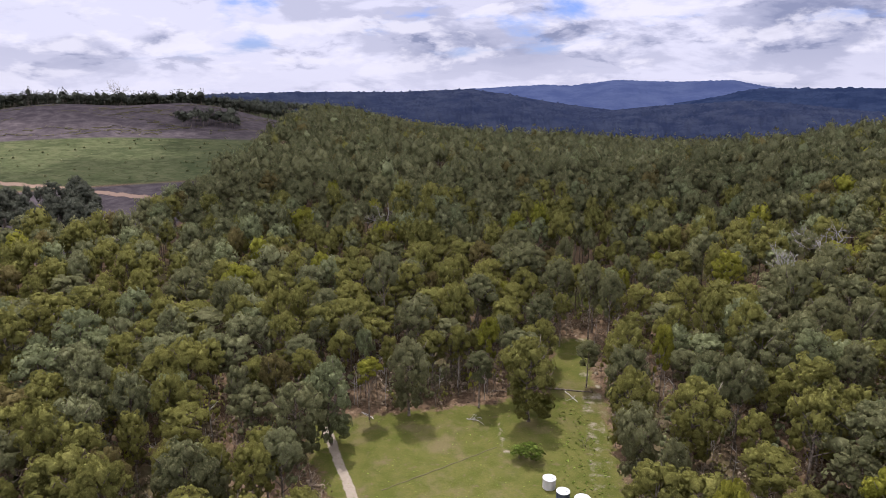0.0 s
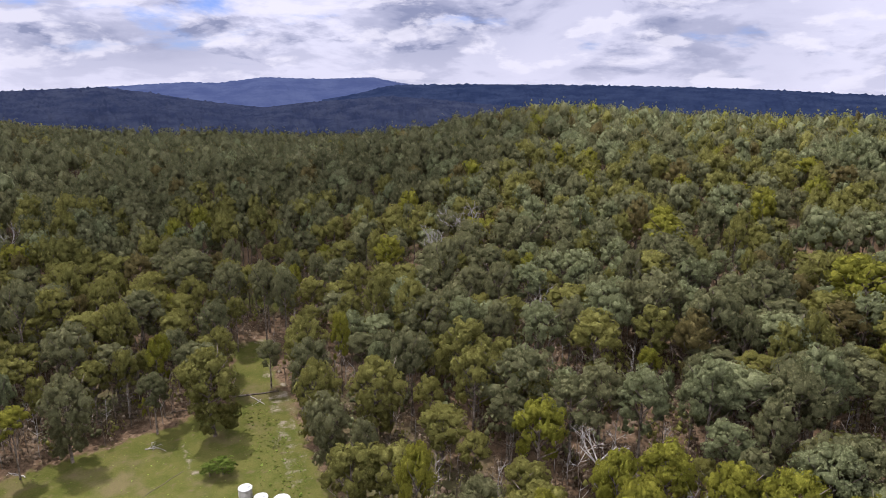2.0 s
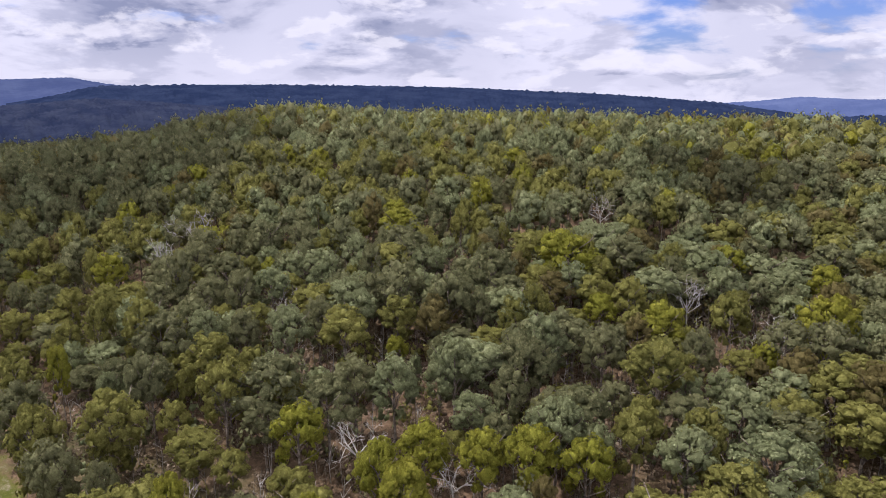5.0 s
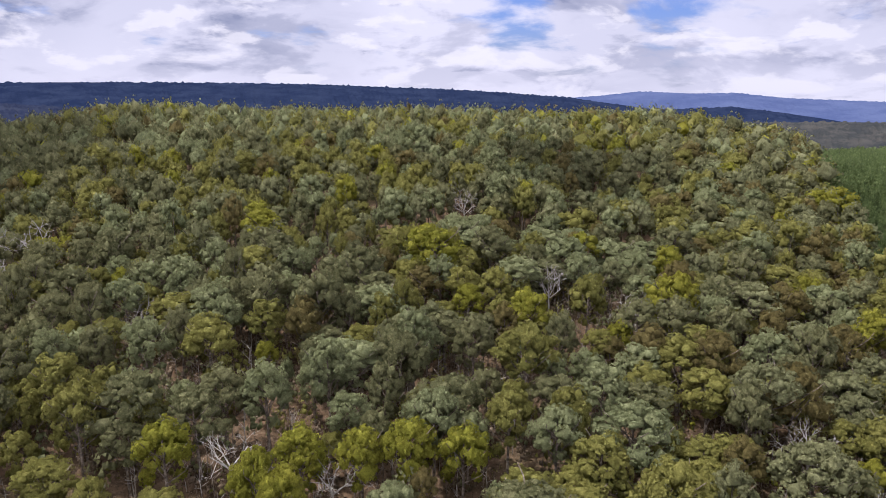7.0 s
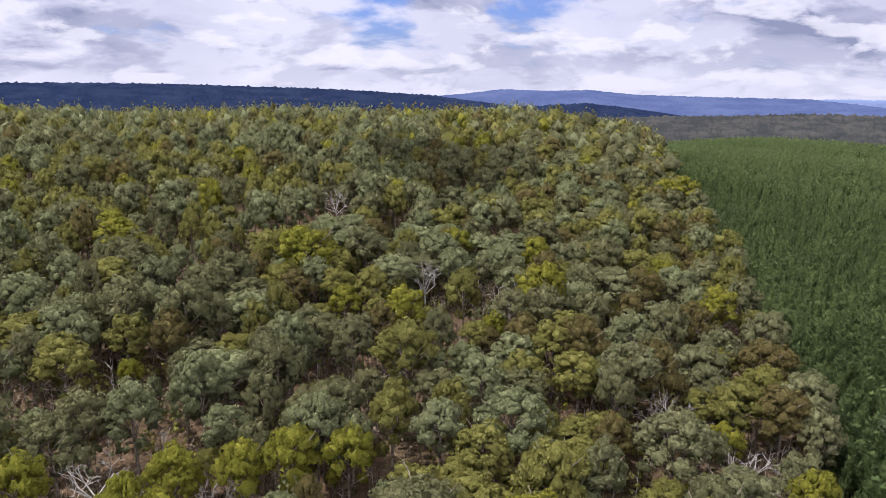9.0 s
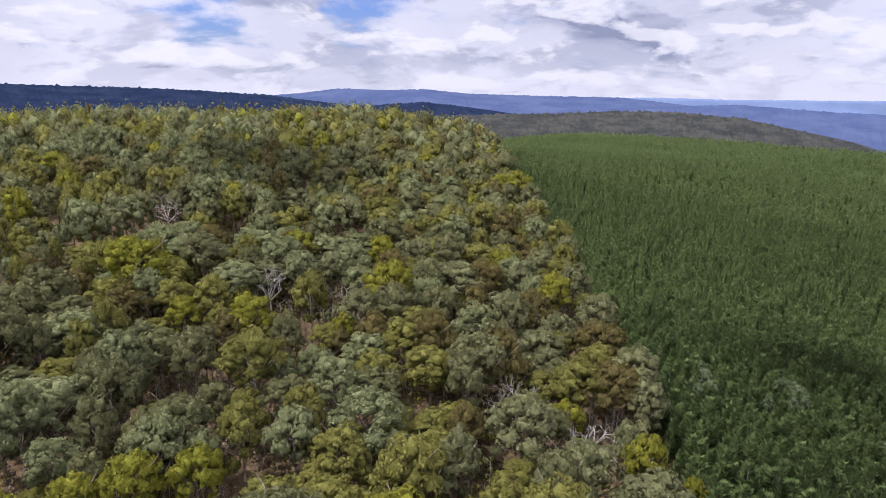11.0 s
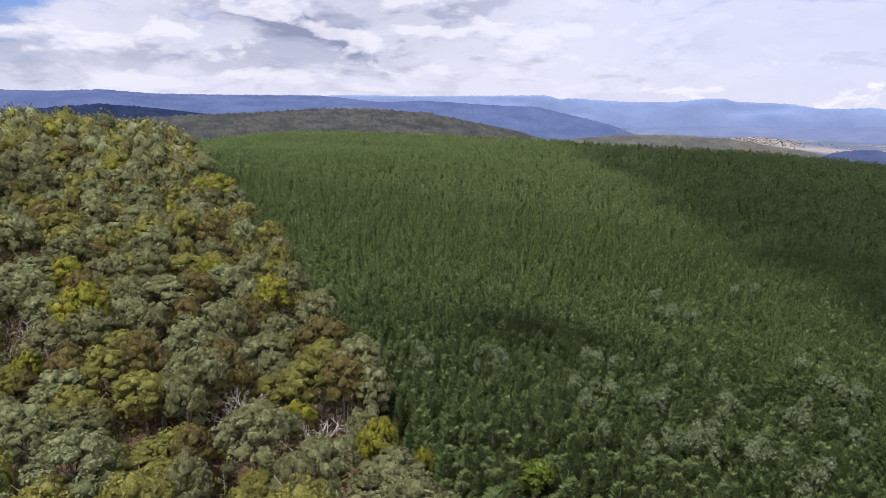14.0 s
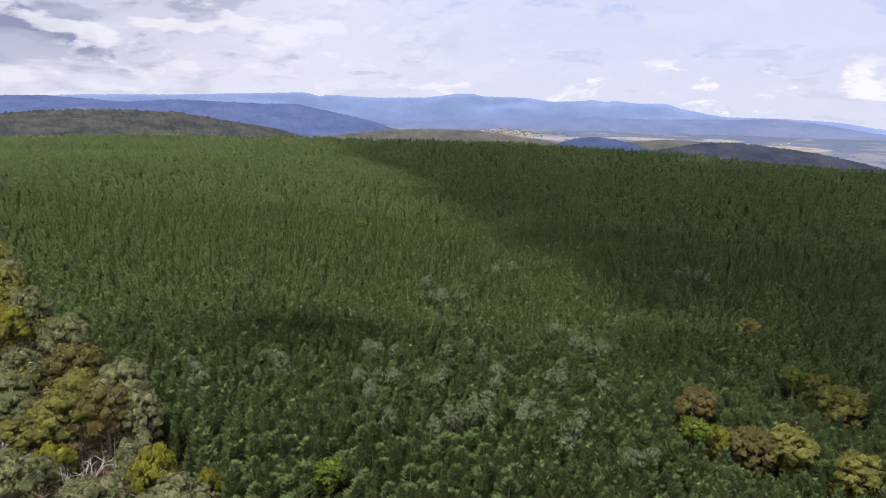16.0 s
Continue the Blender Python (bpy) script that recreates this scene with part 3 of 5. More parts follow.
def pine_shape(seed, tiers, per, size, low=0.0):
    """A young pine of unit height and unit radius: whorls of upswept, feathery branch ends round a leader."""
    rng = np.random.default_rng(seed)
    n = tiers * per
    k = np.repeat(np.arange(tiers), per)
    t = (k + rng.uniform(-0.5, 0.5, n)) / tiers
    t = low + (1 - low) * np.clip(t, 0, 0.995)
    th = (np.tile(np.arange(per), tiers) + rng.uniform(-0.45, 0.45, n)) * 2 * math.pi / per + k * 1.1
    r = ((1 - t) ** 0.58 * 0.96 + 0.03) * rng.uniform(0.5, 1.10, n)
    pts = np.stack([r * np.cos(th), r * np.sin(th), 0.14 + 0.84 * t - 0.05 * r], 1)
    nor = np.stack([np.cos(th), np.sin(th), np.zeros(n)], 1)
    side = np.stack([-np.sin(th), np.cos(th), np.zeros(n)], 1) + 0.35 * rng.normal(size=(n, 3))
    up = np.array([0, 0, 1.0])
    s = (size * rng.uniform(0.6, 1.35, n) * (1.10 - 0.55 * t))[:, None]
    squash = np.array([1, 1, 0.18])
    rise = rng.uniform(0.5, 1.25, (n, 1))
    v = np.stack([pts + s * (up * rise + nor * 0.75) * squash, pts - s * (0.42 * side + 0.35 * up + 0.25 * nor) * squash, pts + s * (0.42 * side - 0.35 * up - 0.25 * nor) * squash], 1).reshape(-1, 3)
    f = np.arange(3 * n).reshape(-1, 3)
    out = unit(0.45 * nor + 1.0 * up + 0.34 * rng.normal(size=(n, 3)))
    v = np.hstack([v, np.repeat(out, 3, axis=0)])
    wide = 0.20 if tiers > 12 else 0.42
    cone = np.array([(wide * math.cos(a), wide * math.sin(a), 0.06) for a in np.arange(5) * 2 * math.pi / 5] + [(0, 0, 0.78 if tiers > 12 else 0.82)])
    cone = np.hstack([cone, unit(cone * np.array([1, 1, 0]) + np.array([0, 0, 0.12]) + 0.16 * rng.normal(size=(6, 3)))])
    return join([(v, f), (cone, np.array([(i, (i + 1) % 5, 5) for i in range(5)]))])


def scatter(shapes, x, y, z, size, rise, rng):
    """Many copies of the shapes as one block of triangles, with a tint per tree."""
    vs, fs, ts, base = [], [], [], 0
    pick = rng.integers(len(shapes), size=len(x))
    for k, (sv, sf) in enumerate(shapes):
        w = np.where(pick == k)[0]
        if not len(w):
            continue
        th = rng.uniform(0, 2 * math.pi, len(w))
        c, s = np.cos(th)[:, None], np.sin(th)[:, None]
        px = (sv[None, :, 0] * c - sv[None, :, 1] * s) * size[w][:, None] + x[w][:, None]
        py = (sv[None, :, 0] * s + sv[None, :, 1] * c) * size[w][:, None] + y[w][:, None]
        pz = sv[None, :, 2] * rise[w][:, None] + z[w][:, None]
        cols = [px, py, pz]
        if sv.shape[1] > 3:
            cols += [sv[None, :, 3] * c - sv[None, :, 4] * s, sv[None, :, 3] * s + sv[None, :, 4] * c, np.repeat(sv[None, :, 5], len(w), axis=0)]
        vs.append(np.stack(cols, -1).reshape(-1, len(cols)))
        fs.append((sf[None] + (np.arange(len(w)) * len(sv))[:, None, None] + base).reshape(-1, 3))
        ts.append(np.repeat(rng.uniform(0, 1, len(w)), len(sv)))
        base += len(w) * len(sv)
    return np.concatenate(vs), np.concatenate(fs), np.concatenate(ts)


def jittered(x0, x1, y0, y1, step, rng, wild=0.42):
    gx, gy = np.meshgrid(np.arange(x0, x1, step), np.arange(y0, y1, step))
    gx = gx + (np.arange(gx.shape[0]) % 2)[:, None] * step * 0.5
    return (gx + rng.uniform(-wild, wild, gx.shape) * step).ravel(), (gy + rng.uniform(-wild, wild, gy.shape) * step).ravel()


# ---- clouds overhead ----
def make_cloud(x, y, wide, deep, turn, seed):
    """A flat-based cumulus whose shadow falls on the ground round (x, y)."""
    rng = np.random.default_rng(seed)
    up = 620
    ox, oy = polar(SUN_AZ, up / math.tan(radians(SUN_EL)))
    blocks = []
    n = int(min(40, wide * deep / 22) + wide * deep / 260)
    for i in range(n):
        a, k = rng.uniform(0, 2 * math.pi), math.sqrt(rng.uniform(0, 1))
        edge = 1 - k * 0.72
        r = (0.16 * min(wide, deep) + 14) * rng.uniform(0.5, 1.1) * (0.45 + edge * 0.8)
        px, py = k * wide * math.cos(a), k * deep * math.sin(a)
        blocks.append((np.array([px, py, r * 0.25 * rng.uniform(0.4, 1.6)]) + ICO_V * np.array([r, r, r * 0.5]) * (1 + 0.10 * rng.normal(size=(len(ICO_V), 1))), ICO_F))
    v, f = join(blocks)
    ob = new("cloud", mesh_of("cloud", v, f, CLOUD))
    ob.matrix_world = pose(x + ox, y + oy, up, 0, 0, turn)
    tagged(ob, "white fair-weather cumulus cloud drifting over the forest", "cloud", "clouds", "structure")


# unseen clouds placed by their shadows; (60, 470) is added to deepen one shade
for row in ((190, -440, 270, 195, -8), (509, -523, 390, 155, -20), (330, -690, 300, 105, -28), (95, -292, 150, 64, 8), (90, -650, 190, 110, 0), (176, -90, 34, 6, 47), (50, 425, 245, 205, 8), (60, 470, 230, 160, 8), (295, 68, 40, 26, 30), (-370, 740, 340, 190, 25), (-240, 400, 135, 36, 27), (30, -215, 110, 46, 8), (180, 620, 190, 150, 20), (-115, 610, 130, 150, 8)):
    make_cloud(*row, seed=int(abs(row[0])) + 5)

# ---- far country ----


def far_material(name, a, b, scale, patch=None):
    m = Mat(name, 1.0)
    m.bsdf.inputs["Specular IOR Level"].default_value = 0.0
    c = m.mix(m.step(m.noise(scale, 7, 0.7, stretch=(1, 1, 2.5)), 0.36, 0.66), a, b)
    if patch:
        c = m.mix(m.step(m.noise(scale * 0.25, 4), 0.55, 0.66), c, patch)
    return m.colour(c).mat


def ridge(name, r, crest, deep, foot, mat, rough, seed, label):
    """A range of hills at the distance r; crest: rows of bearing and dip below the level of the eye, in degrees."""
    rng = np.random.default_rng(seed)
    a = np.arange(crest[0][0], crest[-1][0], 0.14)
    dip = np.interp(a, [c[0] for c in crest], [c[1] for c in crest])
    kern = np.hanning(9) / np.hanning(9).sum()
    dip = np.convolve(np.pad(dip, 4, "edge"), kern, "valid")
    top = EYE[2] - r * np.tan(np.radians(dip))
    rows = []
    t = np.linspace(0, 1, 16)
    for k in np.concatenate([-1 + t, t[1:6] * 0.6]):
        rad = r + deep * k
        fold = np.array([noise.noise((q * r * 0.0175 / max(350, deep * 0.5), k * 2.2, seed)) for q in a])
        z = foot + (top - foot) * (1 - abs(k) ** 1.25) + fold * (top - foot) * 0.42 * abs(k) * (1 - abs(k)) * 2
        z = z + rough * rng.normal(size=len(a)) * (1 if k <= 0.01 else 0)
        rows.append(np.stack([rad * np.sin(np.radians(a)), rad * np.cos(np.radians(a)), z], -1))
    v = np.array(rows)
    nr, na = v.shape[:2]
    i, j = np.meshgrid(np.arange(nr - 1), np.arange(na - 1), indexing="ij")
    p = (i * na + j).ravel()
    f = np.concatenate([np.stack([p, p + 1, p + na], 1), np.stack([p + 1, p + na + 1, p + na], 1)])
    tagged(new(name, mesh_of(name, v.reshape(-1, 3), f, mat)), label, "hills", kind="structure")


# cloud shade and haze over the forested ridges are put into this navy
NAVY = far_material("hills_navy_shaded", (0.008, 0.013, 0.033), (0.015, 0.022, 0.047), 0.012)
# distance haze is put into the next three mountain colours as blue
BLUE = far_material("hills_blue_haze", (0.040, 0.055, 0.122), (0.056, 0.073, 0.146), 0.005)
DUSK = far_material("hills_dusk_haze", (0.026, 0.036, 0.084), (0.038, 0.050, 0.102), 0.006)
PALEBLUE = far_material("hills_pale_haze", (0.098, 0.132, 0.245), (0.120, 0.156, 0.272), 0.003)
# shade and haze of the valley woods are put into this slate colour
SLATE = far_material("hills_slate_shaded", (0.010, 0.014, 0.032), (0.021, 0.026, 0.046), 0.020)
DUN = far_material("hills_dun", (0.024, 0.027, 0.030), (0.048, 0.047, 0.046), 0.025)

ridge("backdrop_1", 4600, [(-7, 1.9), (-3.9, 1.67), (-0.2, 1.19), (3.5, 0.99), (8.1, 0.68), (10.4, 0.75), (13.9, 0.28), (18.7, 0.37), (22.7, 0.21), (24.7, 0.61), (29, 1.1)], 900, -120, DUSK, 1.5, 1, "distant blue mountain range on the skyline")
ridge("backdrop_2", 2700, [(18.5, 2.1), (20.8, 1.63), (24.3, 0.82), (30, 0.70), (37.9, 0.66), (45.8, 0.69), (51.8, 0.77), (57.6, 0.97), (63.1, 1.11), (67.4, 1.35), (70.2, 1.53), (72.4, 1.65), (76.4, 2.18), (81, 2.9)], 900, -60, NAVY, 2.0, 2, "long dark forested ridge with cloud shade in its colour")
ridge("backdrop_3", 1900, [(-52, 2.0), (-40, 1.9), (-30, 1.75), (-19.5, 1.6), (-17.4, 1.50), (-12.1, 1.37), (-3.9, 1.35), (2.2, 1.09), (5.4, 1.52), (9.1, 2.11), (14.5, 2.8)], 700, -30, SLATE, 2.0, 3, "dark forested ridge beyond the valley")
ridge("backdrop_4", 1750, [(5, 4.6), (10.1, 3.14), (16.7, 2.35), (24.1, 1.69), (28.6, 2.0), (33, 2.4), (38, 2.9)], 650, -40, SLATE, 2.0, 4, "wooded spur in the valley with shade in its colour")
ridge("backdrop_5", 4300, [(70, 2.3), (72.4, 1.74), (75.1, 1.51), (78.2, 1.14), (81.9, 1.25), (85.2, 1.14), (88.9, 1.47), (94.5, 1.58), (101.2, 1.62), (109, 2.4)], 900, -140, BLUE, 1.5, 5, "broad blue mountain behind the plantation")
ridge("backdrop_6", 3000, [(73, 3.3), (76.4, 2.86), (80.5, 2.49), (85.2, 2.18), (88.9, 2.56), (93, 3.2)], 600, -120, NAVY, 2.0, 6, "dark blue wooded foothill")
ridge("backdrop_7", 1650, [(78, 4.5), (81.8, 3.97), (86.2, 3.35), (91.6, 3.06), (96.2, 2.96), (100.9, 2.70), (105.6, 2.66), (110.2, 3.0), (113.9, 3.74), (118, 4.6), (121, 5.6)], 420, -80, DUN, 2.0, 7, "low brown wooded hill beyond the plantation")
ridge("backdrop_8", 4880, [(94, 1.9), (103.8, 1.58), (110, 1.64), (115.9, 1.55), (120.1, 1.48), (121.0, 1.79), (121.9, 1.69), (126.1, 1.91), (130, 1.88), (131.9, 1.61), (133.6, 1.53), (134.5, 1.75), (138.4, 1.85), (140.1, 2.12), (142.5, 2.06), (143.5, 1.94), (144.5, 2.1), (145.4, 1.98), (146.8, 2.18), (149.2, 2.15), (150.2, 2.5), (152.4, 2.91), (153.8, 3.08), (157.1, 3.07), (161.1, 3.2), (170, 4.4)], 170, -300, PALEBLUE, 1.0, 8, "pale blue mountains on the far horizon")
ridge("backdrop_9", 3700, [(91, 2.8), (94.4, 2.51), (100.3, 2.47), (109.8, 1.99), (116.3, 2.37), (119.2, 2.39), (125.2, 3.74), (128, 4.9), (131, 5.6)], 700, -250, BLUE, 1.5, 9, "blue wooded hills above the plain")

# bluish haze is put into the colours of these hills and the wooded brow
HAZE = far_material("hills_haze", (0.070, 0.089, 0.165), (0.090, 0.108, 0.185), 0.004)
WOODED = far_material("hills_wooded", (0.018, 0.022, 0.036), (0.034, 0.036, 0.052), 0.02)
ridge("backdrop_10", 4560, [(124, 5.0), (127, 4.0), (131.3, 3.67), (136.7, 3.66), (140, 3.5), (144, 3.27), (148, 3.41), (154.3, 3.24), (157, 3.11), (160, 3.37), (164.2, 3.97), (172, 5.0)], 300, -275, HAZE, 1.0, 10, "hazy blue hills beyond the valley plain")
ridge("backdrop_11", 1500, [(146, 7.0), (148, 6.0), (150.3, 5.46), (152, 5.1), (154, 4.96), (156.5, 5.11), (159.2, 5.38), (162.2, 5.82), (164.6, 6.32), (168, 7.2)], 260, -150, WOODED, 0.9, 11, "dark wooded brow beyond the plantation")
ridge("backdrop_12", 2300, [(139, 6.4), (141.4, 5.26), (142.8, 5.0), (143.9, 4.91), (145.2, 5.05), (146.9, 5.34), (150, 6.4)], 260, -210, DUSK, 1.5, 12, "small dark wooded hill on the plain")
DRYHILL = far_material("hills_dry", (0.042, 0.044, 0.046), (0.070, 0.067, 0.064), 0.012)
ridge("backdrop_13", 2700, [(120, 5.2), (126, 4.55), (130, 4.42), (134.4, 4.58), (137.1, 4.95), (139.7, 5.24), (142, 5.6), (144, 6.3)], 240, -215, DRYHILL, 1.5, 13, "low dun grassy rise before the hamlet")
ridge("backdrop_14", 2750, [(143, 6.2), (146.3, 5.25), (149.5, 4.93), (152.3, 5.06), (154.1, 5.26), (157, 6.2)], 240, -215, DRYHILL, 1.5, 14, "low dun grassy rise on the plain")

# ---- native forest ----
RNG = np.random.default_rng(11)
CROWNS = {
    "near": [crown_shape(q, 13 + q, low, 15, 21, 0.060, core=0.80, lean=0.38) for q, low in ((1, 4), (2, 6), (3, 3), (4, 7), (5, 4), (6, 5))] + [crown_shape(q, 18, 16, 12, 17, 0.064, 0.95, core=0.76, lean=0.38) for q in (7, 8)],
    "back": [crown_shape(q, 12 + q, low, 13, 9, 0.088, core=0.76, lean=0.4) for q, low in ((1, 4), (2, 5), (3, 3), (4, 6), (5, 4), (6, 5))],
    "mid": [crown_shape(q, 13, 3, 8, 5, 0.125, core=0.80, lean=0.42) for q in (11, 12, 13, 14, 15, 16)],
    "far": [crown_shell(q, 10, 1, 1, 26, 4, 0.17, 0.72) for q in (21, 22, 23, 24)],
    "fringe": [crown_shell(q, 8, 1, 0, 14, 3, 0.26, 0.80) for q in (31, 32, 33)],
    "belt": [crown_shell(q, 6, 3, 0, 12, 3, 0.26, 0.80) for q in (51, 52, 53)],
    "bush": [crown_shape(q, 3, 0, 3, 5, 0.24, core=0.4) for q in (41, 42, 43)],
}
TRUNKS = [trunk_shape(s, 10) for s in (1, 2, 3, 4, 5)]
KINDS = ("olive", "green", "grey", "yellow", "rust", "sage")
NAMES = {
    "olive": ("olive_gum_tree", "tall gum tree with a rounded olive-green crown"),
    "green": ("green_gum_tree", "tall gum tree with a dense dark green crown"),
    "grey": ("grey_gum_tree", "gum tree with a pale grey-green domed crown"),
    "sage": ("sage_gum_tree", "gum tree with a pale yellow-green billowing crown"),
    "yellow": ("golden_gum_tree", "gum tree with a bright yellow-green crown"),
    "rust": ("rusty_gum_tree", "gum tree with sparse rusty-brown foliage"),
}
MODELS = {}


def gum_tree(kind, x, y, high, rad, variant, turn, zone="near"):
    """One gum: trunk and crown, standing at (x, y)."""
    name, label = NAMES[kind]
    m = pose(x, y, float(land(x, y)), 0, 0, turn) @ Matrix.Diagonal((rad / 4.5, rad / 4.5, high / 20, 1))
    key = (kind, variant, zone)
    if key in MODELS:
        return copy_thing(MODELS[key], m)
    tree = tagged(new(name), label, "tree", name + "s")
    rise = 3.9 if variant == 8 else 8.4 if variant > 5 else 6.0 if variant % 2 else 7.3
    v, f = TRUNKS[variant % 5]
    bole = new("trunk", mesh_of("trunk", v * 20, f, BARK))
    v, f = CROWNS[zone][variant % len(CROWNS[zone])]
    top = new("crown", mesh_of("crown", v * np.array([4.5, 4.5, rise, 1, 1, 1]) + np.array([0, 0, 19.6 - rise * 0.98, 0, 0, 0]), f, LEAF[kind]))
    bole.parent = top.parent = tree
    tree.matrix_basis = m
    MODELS[key] = tree
    tree.scale = (1, 1, 1)
    tree.matrix_basis = m
    return tree


def kind_at(x, y, rng):
    """Species by place: greyer gums towards the plantation, olive ones to the north; dark green ones stand in for shade
    and haze in the valley.
    """
    az, away = np.degrees(np.arctan2(x, y)), smooth(np.hypot(x, y), 200, 400)
    g = smooth(az, 25, 100)
    away = away * (1 - g)
    drift = np.array([noise.noise((a * 0.021, b * 0.021, 3.3)) for a, b in zip(x, y)]) * 0.55
    u = rng.uniform(0, 1, len(x)) + drift
    out = np.full(len(x), 1)
    out[u < 0.46 + 0.02 * g - 0.12 * away] = 0
    out[u > 0.84 - 0.22 * g - 0.10 * away] = 2
    # the valley's cloud shade and haze are put in as dark green crowns
    valley = smooth(np.hypot(x, y), 240, 330) * (1 - smooth(az, 22, 50))
    out[rng.uniform(0, 1, len(x)) < 0.86 * valley] = 1
    # sunlight on the north-western forest is put in as brighter olive and sage crowns
    sunny = (1 - smooth(az, -8, 6)) * (1 - valley)
    out[(out == 1) & (rng.uniform(0, 1, len(x)) < 0.6 * sunny)] = 0
    out[(out == 2) & (rng.uniform(0, 1, len(x)) < 0.7 * sunny)] = 5
    back = smooth(np.hypot(x, y), 120, 200) * smooth(az, 8, 40)
    dull = (out == 0) & (rng.uniform(0, 1, len(x)) < 0.32 * back)
    out[dull] = rng.choice((1, 1, 2, 5, 5), len(x))[dull]
    w = rng.uniform(0, 1, len(x))
    out[w < (0.055 - 0.01 * g) * (1 - valley)] = 3
    out[w > 0.966 - 0.075 * g] = 4
    out[(out == 2) & (rng.uniform(0, 1, len(x)) < 0.85 * smooth(az, 66, 98))] = 5
    return out


def native_ground(x, y):
    r, az = np.hypot(x, y), np.degrees(np.arctan2(x, y))
    track = (np.abs(x + 15.5 + 0.38 * (y - 110)) < np.where(y < 127, 6.5, 3.2)) & (y < 138) & (y > 84)
    open_land = track | (in_clearing(x, y) > 0.5) | (in_paddock(x, y) > -2) | (y < pine_edge(x) + 4)
    return ~open_land & (az > -40) & (az < 116) & (r > 62)


# leafless gums: x, y, height
STAGS = ((-24.2, 271, 19), (119, 205, 22), (99.5, 197, 20), (103.5, 137.5, 16), (78.2, 84.0, 16), (81.5, 62, 15), (178, 58, 17), (179, 35.5, 17), (136.8, -9.4, 16), (120.3, -23.2, 16), (456, 149, 18), (227, 108, 19), (-388, 820, 34))
# gums that stand out from the rest: x, y, crown radius
MARKS = {}
MARKS["yellow"] = ((-16.4, 140.8, 3.0), (69.2, 89.8, 5.2), (74.2, 76.1, 3.6), (92.5, 54.4, 5.6), (86.5, 60.9, 4.9), (96.4, 46.0, 4.7), (131.2, -19.9, 3.7), (111.0, -40.6, 2.3), (63.5, -140.5, 3.4), (109.2, 102.3, 6.2), (71.2, 188.7, 4.8), (83.3, 188.5, 5.4))
MARKS["green"] = ((-7.4, 142.4, 4.9), (36.8, 113.0, 4.4), (40.5, 137.0, 4.2), (132.2, 61.0, 5.5), (-29.1, 122.9, 5.0), (-74.8, 188.8, 6.6))
MARKS["olive"] = ((19.8, 138.6, 6.0), (38.6, 125.5, 4.6), (43.5, 147.5, 4.8), (49.4, 119.5, 6.2), (109.7, 42.6, 5.6), (116.1, 32.6, 5.4), (-24.2, 195.8, 6.4), (58.0, -183.5, 4.6), (49.5, -177.5, 5.0), (36.5, -147.5, 5.2), (50.0, -146.5, 5.2), (94.5, -222.5, 4.2), (-102.6, 167.5, 6.6), (100.2, 110.4, 6.4))
MARKS["grey"] = ((-23.6, 131.0, 4.8), (93.0, 121.3, 5.8), (110.2, 117.7, 5.2), (126.2, 105.7, 3.5), (91.6, 86.5, 5.8), (86.1, 103.4, 5.6), (142.4, 50.9, 6.4), (142.7, 36.6, 6.4), (115.0, 20.1, 7.0), (137.1, 43.6, 5.4), (128.6, 29.3, 5.6))
MARKS["sage"] = ((107.7, 2.9, 4.7), (207.2, -19.5, 7.0), (176.6, -32.3, 6.4), (146.6, -36.1, 6.4), (116.7, -30.2, 5.6), (107.6, -18.6, 5.6), (120.0, -8.9, 6.0), (134.4, -37.1, 4.9))
MARKS["rust"] = ((192.5, -2.3, 6.6), (159.9, -31.3, 5.6), (72.8, -147.5, 5.4), (57.5, -145.0, 5.4), (53.5, -138.5, 4.8), (78.0, -151.5, 3.8), (-55.9, 100.3, 4.4))


def plant_marks():
    rng = np.random.default_rng(3)
    for kind, rows in MARKS.items():
        for x, y, rad in rows:
            rad *= 1.04 if -32 < x < 46 and y > 110 else 0.92
            high = 19.5 + 0.9 * (rad - 5) if rad > 4 else 9 + 1.6 * rad
            if y < -100:
                high *= 0.74
            if (x, y) == (-16.4, 140.8):
                high = 15.4
            gum_tree(kind, x, y, high, rad, 8 if high == 15.4 else 6 + int(rng.integers(2)) if (-32 < x < 52 and y > 112) or y < -100 else 2 * int(rng.integers(3)), rng.uniform(0, 360))


def clear_of_marks(x, y):
    ok = np.ones(len(x), bool)
    for rows in MARKS.values():
        for mx, my, rad in rows:
            ok &= np.hypot(x - mx, y - my) > rad * 0.9 + (4.0 if -32 < mx < 52 and my > 112 else 1.8)
    for mx, my, _ in STAGS:
        k = 1 - 8 / math.hypot(mx, my)
        ok &= (np.hypot(x - mx, y - my) > 5.0) & (np.hypot(x - mx * k, y - my * k) > 6.2)
    return ok


